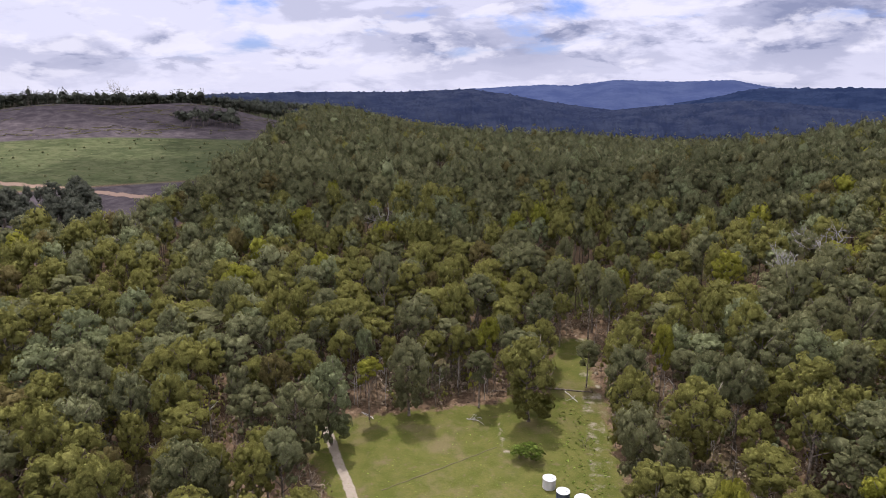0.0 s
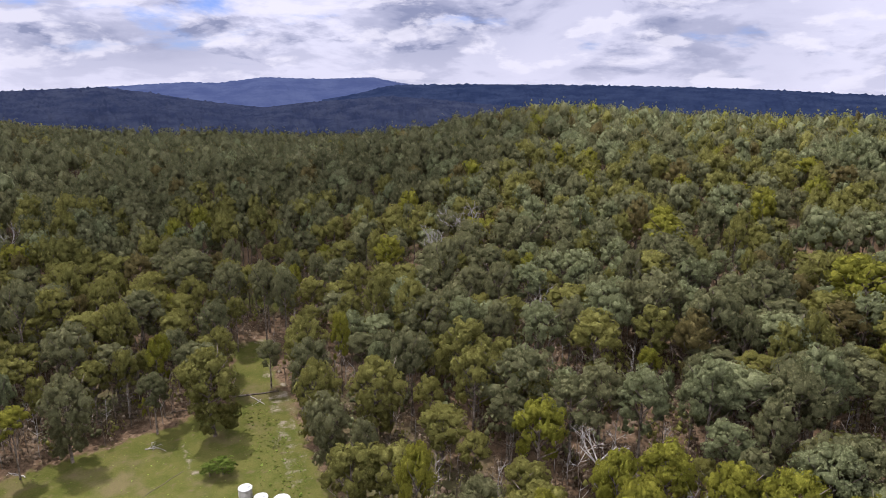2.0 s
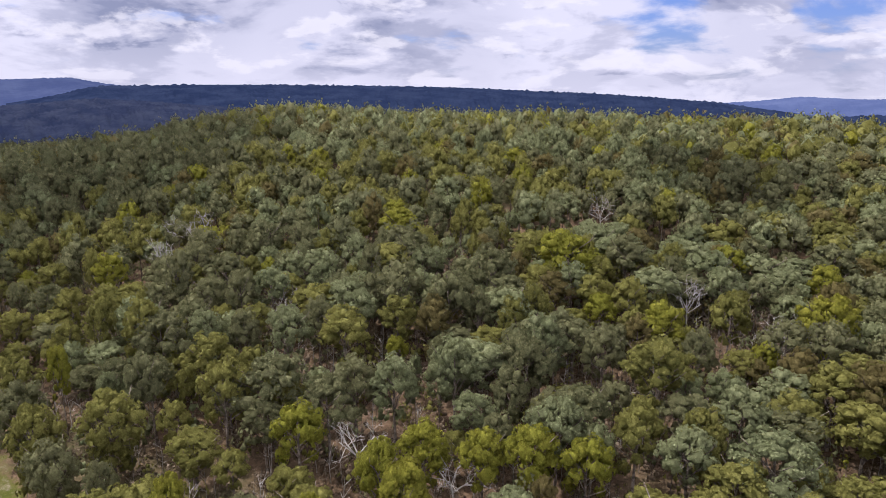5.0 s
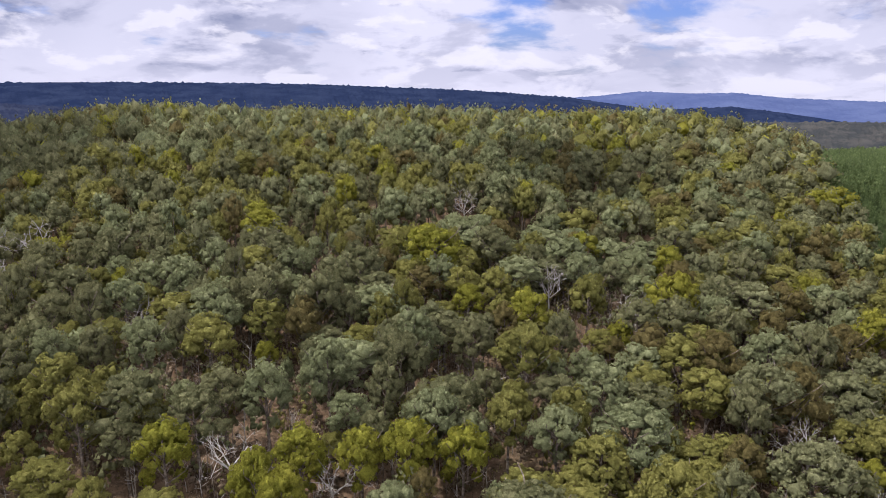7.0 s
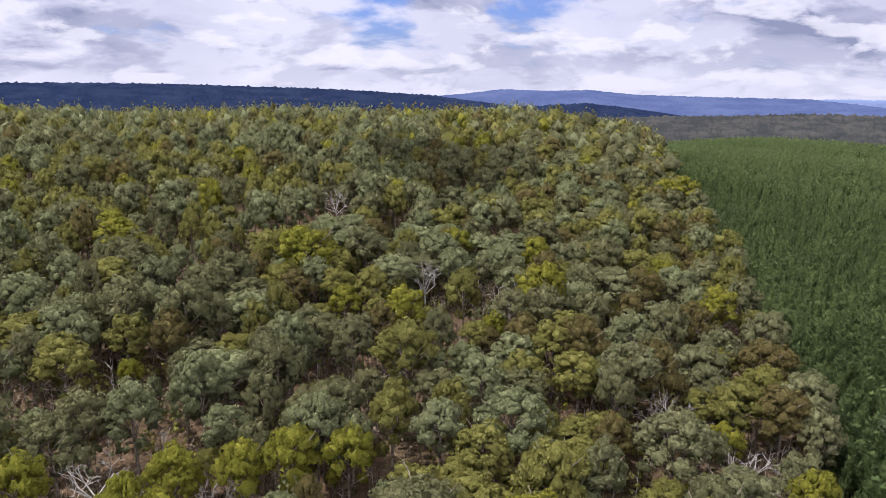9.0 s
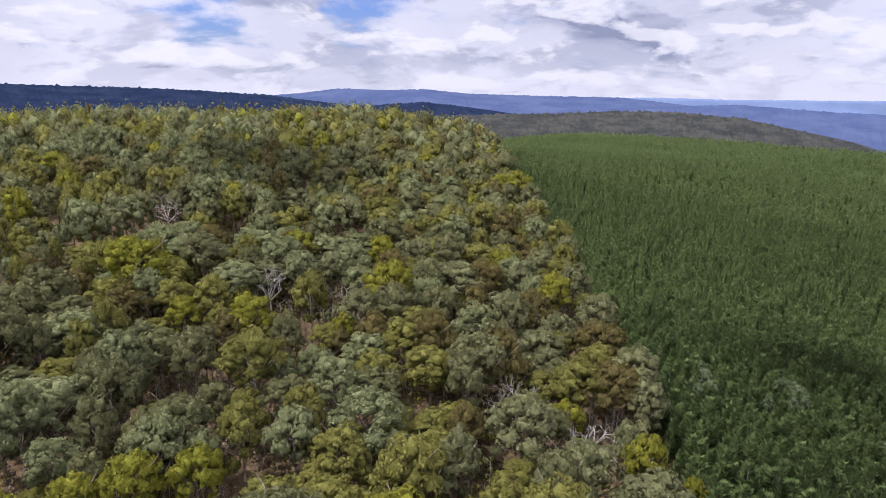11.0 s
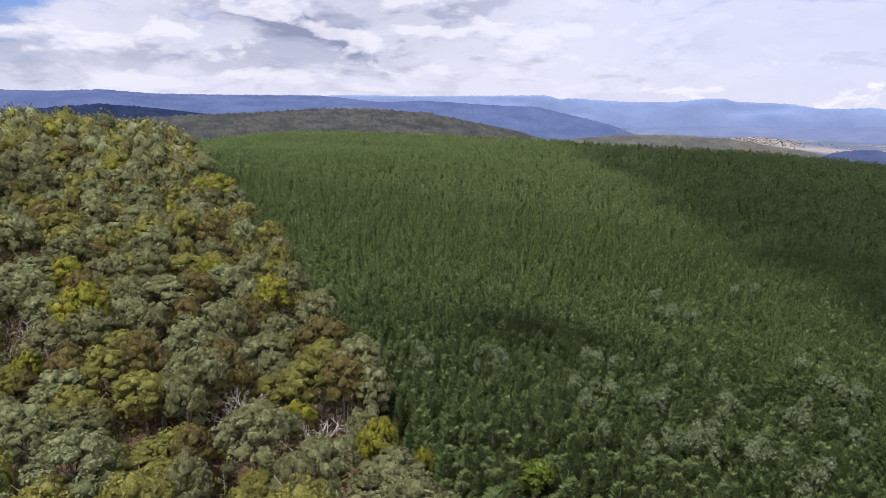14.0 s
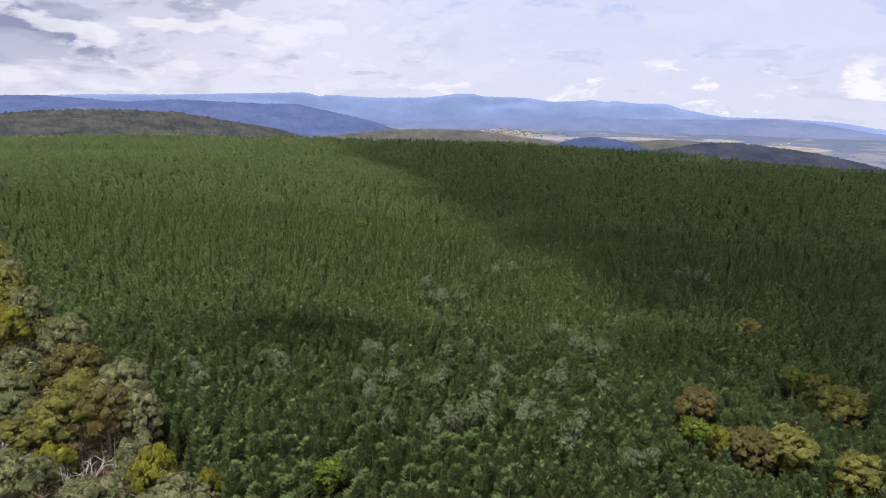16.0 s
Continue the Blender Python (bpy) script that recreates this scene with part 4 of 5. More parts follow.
def plant_forest():
    rng = np.random.default_rng(5)
    x, y = jittered(-330, 760, -60, 900, 7.6, rng, 0.36)
    r = np.hypot(x, y)
    ok = native_ground(x, y) & (r < 820)
    thin = np.array([noise.noise((a * 0.035, b * 0.035, 8.1)) for a, b in zip(x, y)])
    ok &= rng.uniform(0, 1, len(x)) > 0.03 + 0.28 * thin + 0.03 * (1 - smooth(np.degrees(np.arctan2(x, y)), 30, 70)) * (r < 230)
    east = smooth(np.degrees(np.arctan2(x, y)), 55, 85)
    ok &= rng.uniform(0, 1, len(x)) > 0.14 * east * smooth(r, 85, 130)
    ok &= clear_of_marks(x, y)
    ok &= ~((r > 620) & (np.degrees(np.arctan2(x, y)) > 4))
    x, y, r = x[ok], y[ok], r[ok]
    kind = kind_at(x, y, rng)
    rad = rng.normal(4.5, 0.8, len(x)).clip(2.6, 6.4) * (0.90 + 0.26 * east[ok])
    high = rng.normal(18.2, 2.1, len(x)).clip(13, 23) + (rad - 4.05 - 1.15 * east[ok]) * 1.5
    rim = smooth(in_clearing(x, y), -34, -10) * (y > 80)
    rad *= 1 - 0.22 * rim
    singles = r < 226
    for i in np.where(singles)[0]:
        gum_tree(KINDS[kind[i]], x[i], y[i], high[i], rad[i], int(rng.integers(6)) if x[i] > y[i] else int(rng.choice((1, 3, 5))) if rim[i] > 0.4 else int(rng.choice((0, 2, 4, 0, 2, 4, 1, 3))), rng.uniform(0, 360), "near" if r[i] < 160 else "back")
    z = land(x, y)
    for zone, lo, hi in (("mid", 226, 350), ("far", 350, 520), ("fringe", 520, 820)):
        for k, name in enumerate(KINDS):
            w = (r >= lo) & (r < hi) & (kind == k) & ~singles
            if not w.any():
                continue
            v, f, t = scatter(CROWNS[zone], x[w], y[w], z[w] + high[w] * 0.69, rad[w] * 1.03, high[w] * 0.345, rng)
            ob = new(NAMES[name][0] + "_stand", mesh_of("crowns", v, f, LEAF[name], t))
            tagged(ob, NAMES[name][1] + ", many in a closed stand", "trees", kind="stuff")
        if zone != "fringe":
            w = (r >= lo) & (r < hi) & ~singles
            v, f, t = scatter([rods([((0, 0, -0.03), (0.01, 0, 0.42), 0.014, 0.010), ((0.01, 0, 0.42), (0, 0, 0.85), 0.010, 0.004)], 3)], x[w], y[w], z[w], high[w], high[w], rng)
            tagged(new("gum_trunks", mesh_of("trunks", v, f, BARK)), "dark slender trunks of the closed gum stand", "tree trunks", kind="stuff")


def plant_understorey():
    """Young gums and shrubs between the boles."""
    rng = np.random.default_rng(21)
    x, y = jittered(-170, 330, -60, 330, 5.2, rng, 0.5)
    r = np.hypot(x, y)
    ok = native_ground(x, y) & (r < 240) & (r > 70) & (in_clearing(x, y) < -3) & (rng.uniform(0, 1, len(x)) < 0.75)
    x, y = x[ok], y[ok]
    kind = kind_at(x, y, rng)
    z = land(x, y)
    rise = rng.uniform(0.9, 2.6, len(x))
    for k, name in enumerate(KINDS):
        w = kind == k
        v, f, t = scatter(CROWNS["bush"], x[w], y[w], z[w] + rise[w] * rng.uniform(0.5, 3.2, w.sum()), rise[w] * 1.05, rise[w] * 1.5, rng)
        tagged(new("understorey_shrubs", mesh_of("shrubs", v, f, LEAF[name], t)), "low shrubs and young gums between the trunks", "shrubs", kind="stuff")
    # leafless stems and brittle brown scrub
    x, y = jittered(-170, 260, -60, 260, 3.6, rng, 0.5)
    r = np.hypot(x, y)
    ok = native_ground(x, y) & (r < 215) & (r > 70) & (in_clearing(x, y) < -2) & (rng.uniform(0, 1, len(x)) < 0.8)
    x, y = x[ok], y[ok]
    z, rise = land(x, y), rng.uniform(3.0, 11.0, len(x))
    shapes = []
    for q in range(5):
        seg = [((0, 0, -0.05), (0.03, 0.01, 0.5), 0.011, 0.008), ((0.03, 0.01, 0.5), (0.0, 0.03, 1.0), 0.008, 0.003)]
        for k in range(7):
            h, a = rng.uniform(0.3, 0.85), rng.uniform(0, 6.28)
            e = np.array([math.cos(a) * 0.16, math.sin(a) * 0.16, h + rng.uniform(0.05, 0.22)])
            seg.append(((0.015, 0.015, h), e, 0.0055, 0.0025))
        shapes.append(rods(seg, 3))
    for mat, w, label in ((BARK, np.arange(len(x)) % 3 > 0, "thin brown bare stems in the forest gaps"), (DEAD, np.arange(len(x)) % 3 == 0, "thin bleached bare stems in the forest gaps")):
        v, f, t = scatter(shapes, x[w], y[w], z[w], rise[w], rise[w], rng)
        tagged(new("bare_stems", mesh_of("stems", v, f, mat)), label, "bare stems", kind="stuff")
    w = rng.uniform(0, 1, len(x)) < 0.95
    low = rng.uniform(0.7, 2.3, len(x))
    v, f, t = scatter(CROWNS["bush"], x[w] + 1.2, y[w], z[w] + low[w] * 0.6, low[w], low[w] * 1.2, rng)
    tagged(new("dry_scrub", mesh_of("scrub", v, f, SCRUB, t)), "dry brown scrub over the leaf litter", "scrub", kind="stuff")


def plant_groves():
    """Tree belts round the open land to the north-west."""
    rng = np.random.default_rng(31)
    rows = []
    for az0, az1, r0, r1, n in ((-46, -13, 735, 985, 1900), (-24, -3, 985, 1300, 520), (-21.0, -16.4, 640, 660, 34), (-42, -27.4, 300, 352, 150)):
        az, r = rng.uniform(az0, az1, n), rng.uniform(r0, r1, n)
        rows.append((r * np.sin(np.radians(az)), r * np.cos(np.radians(az)), np.full(n, 1 if r0 < 400 else 0)))
    x, y, near = (np.concatenate(c) for c in zip(*rows))
    high, rad = rng.normal(16.5, 2.8, len(x)).clip(9, 24), rng.normal(3.4, 0.8, len(x)).clip(2.0, 6)
    high = np.where((np.hypot(x, y) > 630) & (np.hypot(x, y) < 670), high * 0.72, high)
    high = np.where(np.hypot(x, y) > 700, high * 0.66, high)
    z = land(x, y)
    for flag, zone in ((1, "mid"), (0, "belt")):
        w = near == flag
        v, f, t = scatter(CROWNS[zone], x[w], y[w], z[w] + high[w] * (0.78 if flag else 0.64), rad[w] * (0.88 if flag else 1.35), high[w] * (0.24 if flag else 0.34), rng)
        tagged(new("tree_belt", mesh_of("crowns", v, f, SHADED_WOODS, t)), "dark belt of tall gums along the open fields", "trees", kind="stuff")
    v, f, t = scatter([rods([((0, 0, -0.03), (0.01, 0, 0.42), 0.015, 0.011), ((0.01, 0, 0.42), (0, 0, 0.85), 0.011, 0.004)], 3)], x, y, z, high, high, rng)
    tagged(new("belt_trunks", mesh_of("trunks", v, f, BARK)), "bare grey-brown trunks along the open fields", "tree trunks", kind="stuff")


def dead_tree(x, y, high, seed, mat=DEAD):
    """A leafless gum: bole and forking limbs."""
    rng = np.random.default_rng(seed)
    tree = tagged(new("dead_tree"), "bleached dead gum with bare forking grey limbs" if high > 6 else "small bare brown sapling standing on the grass", "dead tree", "dead trees")

    def fork(a, way, length, rad, depth, seg):
        bend = unit(way + 0.16 * rng.normal(size=3))
        b = a + bend * length
        seg.append((a, b, rad, rad * 0.62))
        if depth:
            for _ in range(3 if depth > 1 else 2):
                fork(a + (b - a) * rng.uniform(0.6, 1.0), unit(bend + 0.75 * rng.normal(size=3) + np.array([0, 0, 0.25])), length * rng.uniform(0.5, 0.75), rad * 0.55, depth - 1, seg)
        return b

    bole = []
    top = fork(np.array([0, 0, -0.5]), np.array([0, 0, 1.0]), high * 0.55, 0.018 * high, 0, bole)
    v, f = rods(bole, 7)
    ob = new("trunk", mesh_of("trunk", v, f, mat))
    ob.parent = tree
    for i in range(6):
        seg = []
        th = i * 1.05 + rng.normal() * 0.3
        fork(top - np.array([0, 0, 0.3 + 0.35 * i]), unit(np.array([math.cos(th), math.sin(th), rng.uniform(0.5, 1.6)])), high * 0.29, 0.0095 * high, 3, seg)
        v, f = rods(seg, 4)
        ob = new("limb", mesh_of("limb", v, f, mat))
        ob.parent = tree
    tree.matrix_basis = pose(x, y, float(land(x, y)))


plant_marks()
plant_forest()
plant_understorey()
plant_groves()


def scatter_field():
    """Bushes dotted over the pasture and long heaps of felled timber on the rise behind it."""
    rng = np.random.default_rng(41)
    az, r = rng.uniform(-40, -13, 150), rng.uniform(430, 640, 150)
    x, y = r * np.sin(np.radians(az)), r * np.cos(np.radians(az))
    ok = in_paddock(x, y) > 6
    x, y = x[ok], y[ok]
    rise = rng.uniform(0.35, 1.1, len(x)) ** 1.3
    v, f, t = scatter(CROWNS["fringe"], x, y, land(x, y) + rise * 0.5, rise * 1.1, rise, rng)
    tagged(new("pasture_bushes", mesh_of("bushes", v, f, LEAF["green"], t)), "low dark bushes dotted over green pasture", "bushes", kind="stuff")
    seg = []
    for k in range(26):
        a0, r0, wide = rng.uniform(-38, -17), rng.uniform(610, 715), rng.uniform(2.0, 6.5)
        for q in np.arange(0, wide, 0.25):
            px, py = polar(a0 + q, r0 + 6 * math.sin(q * 1.3 + k) + rng.normal() * 0.8)
            if in_paddock(px, py) > 8:
                pz = float(land(px, py)) + rng.uniform(0.0, 0.7)
                d = rng.normal(size=3) * np.array([2.2, 2.2, 0.4])
                seg.append((np.array([px, py, pz]) - d, np.array([px, py, pz]) + d, 0.26, 0.14))
    v, f = rods(seg, 4)
    tagged(new("timber_windrows", mesh_of("windrows", v, f, SOIL)), "long low heaps of felled timber on bare ground", "timber", kind="stuff")


scatter_field()
for n, (x, y, high) in enumerate(STAGS):
    dead_tree(x, y, high, n + 1)

# ---- pine plantation ----


def pine_tree_model(seed):
    tree = tagged(new("pine_tree"), "young dark green plantation pine with upswept branches", "tree", "plantation pines")
    v, f = pine_shape(seed, 24, 16, 0.36, 0.15)
    top = new("crown", mesh_of("crown", v * np.array([1.9, 1.9, 11.5, 1, 1, 1]), f, PINE))
    v, f = rods([((0, 0, -0.4), (0, 0, 11), 0.14, 0.03)], 5)
    bole = new("trunk", mesh_of("trunk", v, f, BARK))
    top.parent = bole.parent = tree
    return tree


def plant_pines():
    rng = np.random.default_rng(8)
    x, y = jittered(20, 1050, -1000, 90, 2.95, rng, 0.38)
    r = np.hypot(x, y)
    az = np.degrees(np.arctan2(x, y))
    ok = is_pines(x, y) & (az < 171) & (r > 84)
    ok &= (r < 330) | (rng.uniform(0, 1, len(x)) < np.clip(1.0 - r / 1000, 0.30, 1))
    x, y, r, az = x[ok], y[ok], r[ok], az[ok]
    z = land(x, y)
    high = rng.normal(11.0, 1.0, len(x)).clip(8.5, 14.0) + 1.2 * np.sin(x * 0.02) * np.cos(y * 0.017)
    rad = rng.normal(1.85, 0.28, len(x)).clip(1.1, 2.6) * (1.26 - 0.26 * smooth(r, 150, 290))
    gone = np.zeros(len(x), bool)
    for mx, my, wide in [(98, -58, 2.4), (63.2, -182.0, 3.2), (66.5, -136.5, 4.6), (69.5, -139.5, 3.6)] + [w for rows in MARKS.values() for w in rows if w[1] < -100]:
        k = 1 - 4.5 / math.hypot(mx, my)
        gone |= (np.hypot(x - mx, y - my) < wide + 1.0) | (np.hypot(x - mx * k, y - my * k) < wide)
    x, y, r, az, z, high, rad = (c[~gone] for c in (x, y, r, az, z, high, rad))
    near = np.argsort(np.where(az < 165, np.hypot(x - 88, y + 62), 1e9))[:280]
    models = [pine_tree_model(s) for s in (1, 2, 3)]
    for n, i in enumerate(near):
        m = pose(x[i], y[i], z[i], 0, 0, rng.uniform(0, 360)) @ Matrix.Diagonal((rad[i] / 1.9, rad[i] / 1.9, high[i] / 11.5, 1))
        if n < 3:
            models[n].matrix_basis = m
            models[n].scale = (1, 1, 1)
            models[n].matrix_basis = m
        else:
            copy_thing(models[n % 3], m)
    rest = np.ones(len(x), bool)
    rest[near] = False
    zones = ((0, 200, [pine_shape(s, 16, 11, 0.45, 0.30) for s in (4, 5, 6, 7)]), (200, 380, [pine_shape(s, 9, 6, 0.52, 0.38) for s in (8, 9, 10, 11)]), (380, 1100, [pine_shape(s, 5, 5, 0.60, 0.42) for s in (12, 13, 14)]))
    for lo, hi, shapes in zones:
        w = rest & (r >= lo) & (r < hi)
        v, f, t = scatter(shapes, x[w], y[w], z[w], rad[w] * (1.0 if lo < 380 else 1.25 + 0.35 * smooth(r[w], 400, 800)), high[w], rng)
        tagged(new("pine_plantation", mesh_of("pines", v, f, PINE, t)), "dense rows of dark green young pines", "trees", kind="stuff")


plant_pines()


def sapling(x, y, high, rad, mat, name, label, seed):
    """A young wild gum or shrub that has come up among the pines or on the grass."""
    tree = tagged(new(name), label, "sapling", name + "s")
    rise = high * (0.36 if high < 5 else 0.21)
    v, f = crown_shape(seed, 8, 5, 8, 9, 0.11, knob=0.5)
    top = new("crown", mesh_of("crown", v * np.array([rad, rad, rise, 1, 1, 1]) + np.array([0, 0, high - rise, 0, 0, 0]), f, mat))
    v, f = rods([((0, 0, -0.3), (0.1, 0, high * 0.8), 0.10, 0.04), ((0, 0, high * 0.3), (rad * 0.5, 0.1, high * 0.6), 0.05, 0.02), ((0, 0, high * 0.3), (-rad * 0.4, 0.3, high * 0.65), 0.05, 0.02)], 5)
    bole = new("trunk", mesh_of("trunk", v, f, BARK))
    top.parent = bole.parent = tree
    tree.matrix_basis = pose(x, y, float(land(x, y)))


WILD = ((172, -149, 5.5), (186, -155, 4.0), (107, -154, 6.5), (102, -132, 5.5), (99, -102, 5), (100, -91, 4.5), (82, -112, 4), (67, -114, 3.5), (124, -87, 5), (146, -73, 5.5), (106, -81, 4), (152, -53, 3.5), (185, -195, 4.5), (136, -260, 5), (141, -100, 2.5), (128, -122, 3), (118, -100, 3), (173, -151, 4), (93, -110, 3), (112, -118, 2.5))
wild = np.random.default_rng(77)
for x, y, wide in WILD:
    for k in range(4 if wide < 4.2 else 7):
        px, py = x + wild.normal() * wide * 0.75, y + wild.normal() * wide * 0.75
        sapling(px, py, wild.uniform(11.2, 12.6), wild.uniform(1.3, 2.2), PALE, "gum_sapling", "pale grey-green young gum among the pines", int(wild.integers(1000)))
sapling(98, -58, 13.2, 3.6, SHRUB, "bright_sapling", "bright green young tree among the pines", 5)
sapling(63.2, -182.0, 13.6, 3.4, SHRUB, "bright_sapling", "bright green young tree among the pines", 6)
sapling(274, -187, 12.6, 3.2, SHRUB, "bright_sapling", "bright green young tree among the pines", 7)
sapling(66.5, -136.5, 11.0, 4.2, SHRUB, "bright_thicket", "bright lime-green thicket below the dry gums", 10)
sapling(69.5, -139.5, 9.5, 3.0, SHRUB, "bright_thicket", "bright lime-green thicket below the dry gums", 11)
sapling(18.6, 124.2, 3.6, 3.0, SHRUB, "round_bush", "bright green rounded bush on the mown grass", 8)
sapling(16.2, 124.9, 2.6, 1.9, SHRUB, "round_bush", "bright green rounded bush on the mown grass", 9)

# ---- hamlet on the plain ----
m = Mat("far_wall", 0.8)
FARWALL = m.colour(m.mix(m.noise(0.3, 3), (0.20, 0.187, 0.19), (0.27, 0.25, 0.25))).mat
m = Mat("far_roof", 0.6)
FARROOF = m.colour(m.mix(m.noise(0.3, 3), (0.20, 0.165, 0.165), (0.27, 0.225, 0.22))).mat


def farmhouse(m4):
    """A gabled house: walls and an overhanging roof."""
    house = tagged(new("farmhouse"), "pale farmhouse with a reddish roof on the far plain", "house", "hamlet houses")
    bm = bmesh.new()
    ends = []
    for x in (-9, 9):
        ends.append([bm.verts.new(c) for c in ((x, -5, -6), (x, 5, -6), (x, 5, 4.5), (x, 0, 8.3), (x, -5, 4.5))])
    bm.faces.new(ends[0][::-1])
    bm.faces.new(ends[1])
    for i in (0, 1, 4):
        bm.faces.new((ends[0][i], ends[0][(i + 1) % 5], ends[1][(i + 1) % 5], ends[1][i]))
    part("wall", bm, FARWALL, house)
    bm = bmesh.new()
    rows = []
    for x in (-9.8, 9.8):
        rows.append([bm.verts.new(c) for c in ((x, -6, 3.9), (x, 0, 8.6), (x, 6, 3.9), (x, 6, 4.3), (x, 0, 9.1), (x, -6, 4.3))])
    for i in range(6):
        bm.faces.new((rows[0][i], rows[0][(i + 1) % 6], rows[1][(i + 1) % 6], rows[1][i]))
    part("roof", bm, FARROOF, house)
    house.matrix_basis = m4
    return house


def plant_hamlet():
    rng = np.random.default_rng(19)
    first = None
    for k in range(46):
        az, r = (rng.normal(136.1, 1.05), rng.normal(3880, 75)) if k < 38 else (rng.uniform(137, 160), rng.uniform(3650, 3900))
        px, py = polar(az, r)
        m4 = pose(px, py, float(land(px, py)) + 1.0, 0, 0, rng.uniform(0, 180)) @ Matrix.Diagonal((0.85, 0.85, 0.7, 1))
        if first is None:
            first = farmhouse(m4)
        else:
            copy_thing(first, m4)
    az, r = rng.normal(136.4, 1.8, 260), rng.normal(3870, 110, 260)
    x, y = r * np.sin(np.radians(az)), r * np.cos(np.radians(az))
    size = rng.uniform(2.5, 5.5, len(x))
    v, f, t = scatter(CROWNS["belt"], x, y, land(x, y) + size * 0.6, size, size * 0.9, rng)
    tagged(new("hamlet_trees", mesh_of("crowns", v, f, LEAF["green"], t)), "scattered dark trees on the dry slope of the hamlet", "trees", kind="stuff")


plant_hamlet()

# ---- water tanks ----
m = Mat("tank_cream", 0.55)
CREAM = m.colour(m.mix(m.noise(1.4, 5), (0.36, 0.345, 0.32), (0.46, 0.445, 0.42))).mat
m = Mat("tank_dark", 0.5)
DARK = m.colour(m.mix(m.noise(1.4, 5), (0.035, 0.045, 0.06), (0.06, 0.07, 0.09))).mat
m = Mat("tank_roof", 0.45)
ROOF = m.colour(m.mix(m.noise(1.1, 5), (0.46, 0.48, 0.50), (0.58, 0.60, 0.62))).mat


def lathe(profile, sides=40, ripple=0.0, count=0):
    bm = bmesh.new()
    rings = []
    for r, z in profile:
        rings.append([bm.verts.new(((r + ripple * math.cos(count * a)) * math.cos(a), (r + ripple * math.cos(count * a)) * math.sin(a), z)) for a in (2 * math.pi * i / sides for i in range(sides))])
    for p, q in zip(rings, rings[1:]):
        for i in range(sides):
            bm.faces.new((p[i], p[(i + 1) % sides], q[(i + 1) % sides], q[i]))
    bm.faces.new(rings[-1])
    bm.faces.new(list(reversed(rings[0])))
    return bm


def water_tank(x, y, rad, high, wall_mat, label):
    tank = tagged(new("water_tank"), label, "water tank", "water tanks")
    rings = []
    for i in range(9):
        z = high * i / 9
        rings += [(rad, z), (rad + 0.03, z + high / 36), (rad, z + high / 18)]
    part("wall", lathe(rings + [(rad, high)]), wall_mat, tank)
    part("roof", lathe([(rad + 0.06, high + 0.004), (rad + 0.06, high + 0.07), (rad * 0.6, high + 0.26), (rad * 0.12, high + 0.40)]), ROOF, tank, "pale metal roof")
    part("hatch", lathe([(0.32, 0), (0.32, 0.12), (0.26, 0.16)], 20), ROOF, tank).location = (rad * 0.35, -rad * 0.2, high + 0.27)
    tank.matrix_basis = pose(x, y, float(land(x, y)) - 0.05)


water_tank(21.0, 115.3, 1.25, 2.05, CREAM, "cream round water tank with a pale roof, standing on grass")
water_tank(23.0, 111.4, 1.25, 1.9, DARK, "dark blue round water tank with a white roof")
water_tank(26.2, 109.0, 1.5, 1.9, DARK, "dark round water tank with a pale blue-grey roof")

# ---- small things on the clearing ----


def fallen_log(ax, ay, bx, by, rad, mat, label, twigs, seed):
    """A fallen trunk lying on the grass, with broken stubs."""
    rng = np.random.default_rng(seed)
    log = tagged(new("fallen_log"), label, "log", "fallen logs")
    n = 7
    pts = [np.array([ax + (bx - ax) * t, ay + (by - ay) * t, 0]) + rng.normal(size=3) * np.array([0.12, 0.12, 0]) for t in np.linspace(0, 1, n)]
    for q in pts:
        q[2] = float(land(q[0], q[1])) + rad * 0.7
    v, f = rods([(pts[i], pts[i + 1], rad * (1 - 0.08 * i), rad * (1 - 0.08 * (i + 1))) for i in range(n - 1)], 8)
    base = np.array([ax, ay, float(land(ax, ay))])
    ob = new("trunk", mesh_of("trunk", v - base, f, mat))
    ob.parent = log
    for k in range(twigs):
        p = pts[int(rng.integers(1, n))] - base
        e = p + np.array([rng.normal() * 1.2, rng.normal() * 1.2, rng.uniform(0.1, 0.9)])
        v, f = rods([(p, e, rad * 0.4, rad * 0.2), (e, e + rng.normal(size=3) * np.array([0.7, 0.7, 0.3]), rad * 0.2, 0.02)], 5)
        ob = new("branch", mesh_of("branch", v, f, mat))
        ob.parent = log
    log.matrix_basis = Matrix.Translation(base)


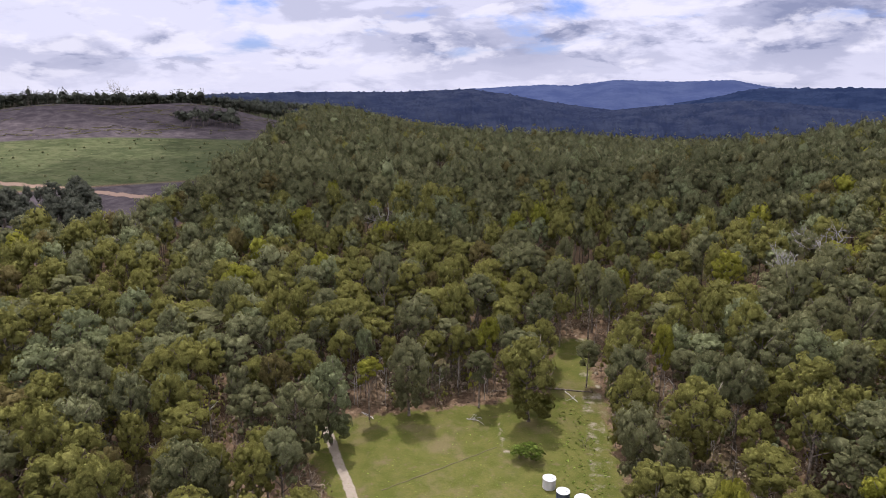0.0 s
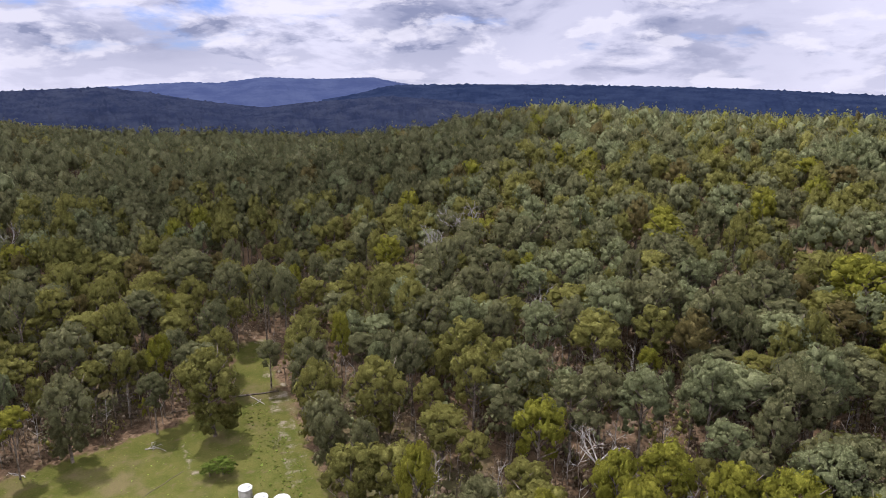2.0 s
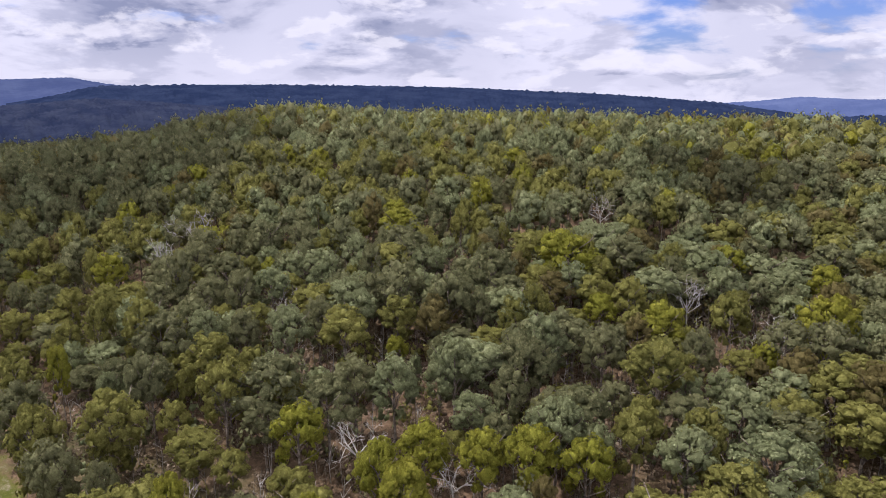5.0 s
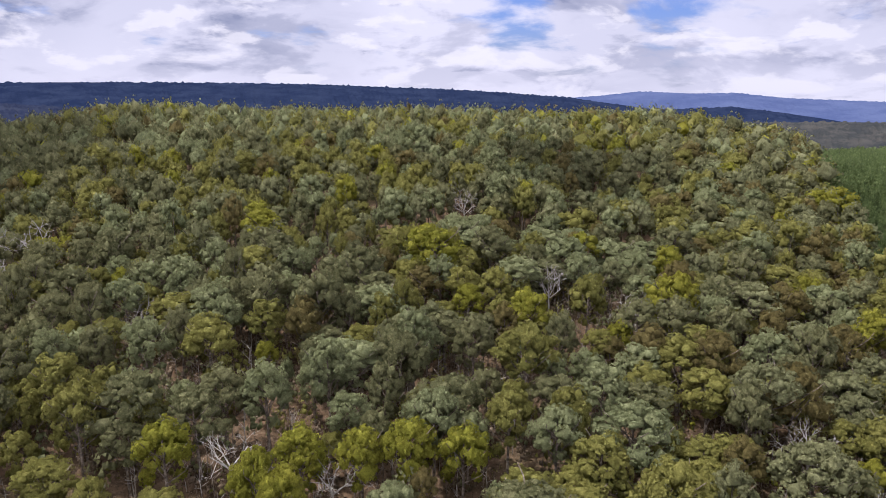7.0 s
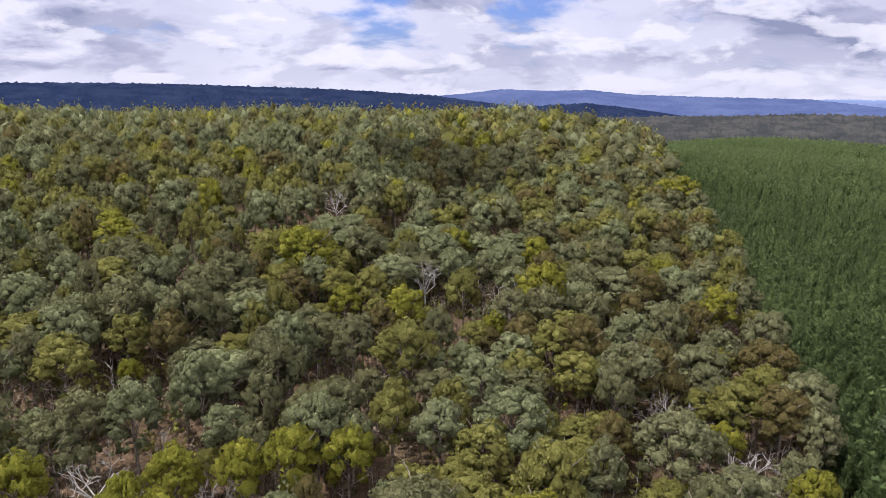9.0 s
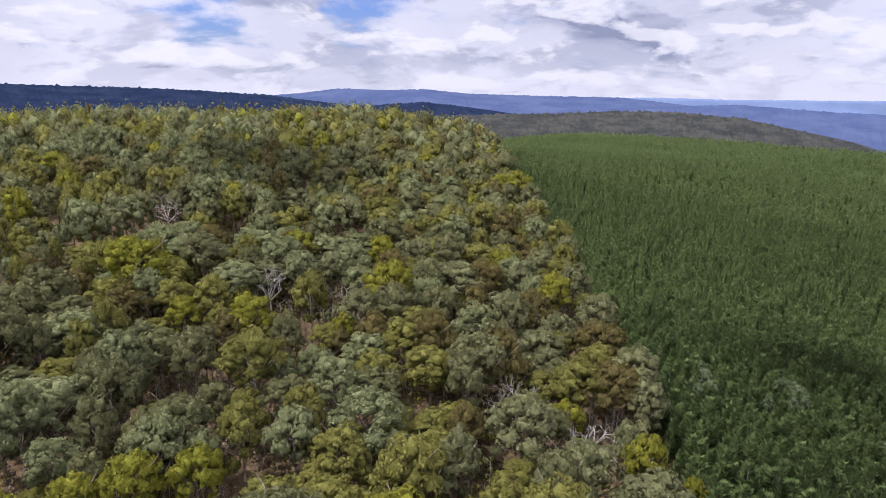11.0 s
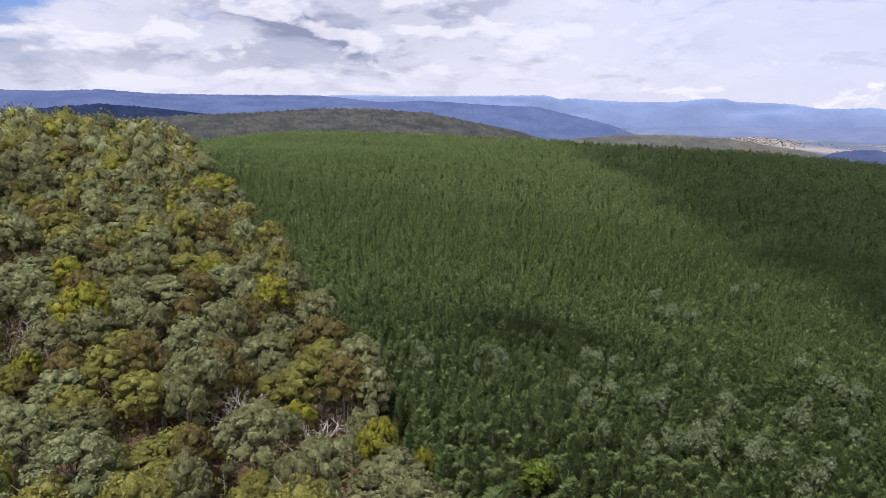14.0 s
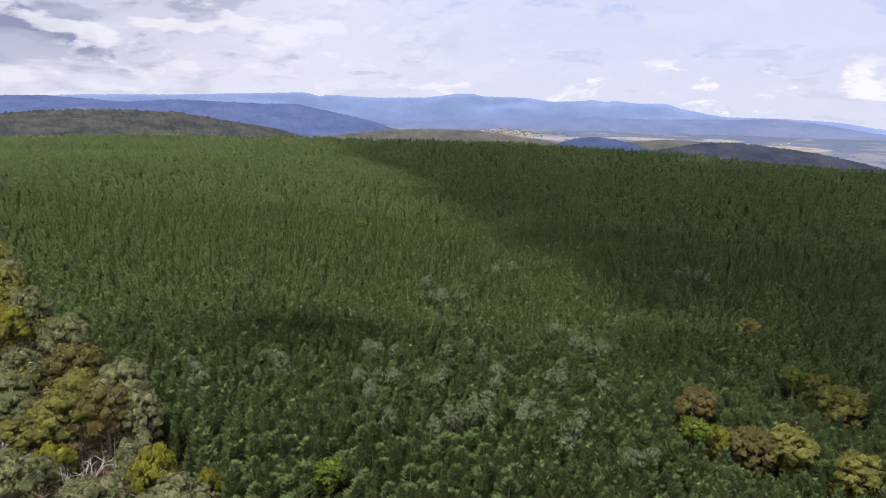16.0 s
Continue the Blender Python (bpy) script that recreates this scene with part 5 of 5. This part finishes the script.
fallen_log(26.4, 152.2, 36.8, 149.4, 0.24, BARK, "dark fallen log lying across the grassy lane", 4, 1)
fallen_log(30.2, 150.6, 32.2, 145.6, 0.16, DEAD, "pale broken branch beside the fallen log", 3, 2)
fallen_log(12.3, 152.6, 17.4, 151.2, 0.16, BARK, "dark fallen branch at the edge of the trees", 2, 3)
fallen_log(6.0, 140.4, 8.6, 139.6, 0.12, DEAD, "bleached fallen branch on the grass", 7, 4)
fallen_log(-15.5, 141.0, -18.3, 143.8, 0.14, DEAD, "grey fallen limb on leaf litter", 3, 5)
fallen_log(60.5, 118.0, 64.0, 124.0, 0.2, DEAD, "grey fallen trunk among the trees", 4, 6)
fallen_log(86.0, 76.0, 92.0, 79.0, 0.2, DEAD, "grey fallen trunk among the trees", 4, 7)
fallen_log(128.0, 18.0, 134.0, 22.0, 0.22, DEAD, "grey fallen trunk among the trees", 4, 8)
dead_tree(30.6, 127.8, 3.4, 91, BARK)


def grass_tussocks():
    """Blades and weeds over the clearing, thicker along its eastern side."""
    rng = np.random.default_rng(61)
    x, y = rng.uniform(-28, 42, 14000), rng.uniform(104, 172, 14000)
    weedy = np.exp(-((x - 28.5) / 4.5) ** 2) * (y < 148)
    ok = (in_clearing(x, y) > 0.3) & (rng.uniform(0, 1, len(x)) < 0.12 + 0.25 * weedy)
    x, y, weedy = x[ok], y[ok], weedy[ok]
    size = rng.uniform(0.08, 0.20, len(x)) * (1 + 1.0 * weedy)
    c = np.stack([x, y, land(x, y) + size * 0.4], 1)
    v, f = tufts(rng, c, np.tile([0.0, 0.2, 1.0], (len(x), 1)), 1.0, 0.22)
    v = (v.reshape(-1, 3, 3) - c[:, None]) * size[:, None, None] * 1.6 + c[:, None]
    tagged(new("grass_tussocks", mesh_of("grass", np.hstack([v.reshape(-1, 3), np.tile([0.0, 0.0, 1.0], (3 * len(x), 1))]), f, SHRUB, np.repeat(rng.uniform(0, 1, len(x)), 3))), "tufts of grass and weeds over the mown clearing", "grass", kind="stuff")
    # an old plough line across the grass
    seg = []
    for a, b in zip(np.linspace(0, 1, 30)[:-1], np.linspace(0, 1, 30)[1:]):
        p, q = (np.array([-11.5 + 23.3 * t + 0.2 * math.sin(t * 40), 115.5 + 13.7 * t, 0]) for t in (a, b))
        p[2], q[2] = float(land(p[0], p[1])) - 0.06, float(land(q[0], q[1])) - 0.06
        seg.append((p, q, rng.uniform(0.12, 0.24), rng.uniform(0.12, 0.24)))
    v, f = rods(seg, 6)
    tagged(new("furrow", mesh_of("furrow", v, f, SOIL)), "thin dark line of turned soil across the grass", "furrow", kind="structure")


grass_tussocks()
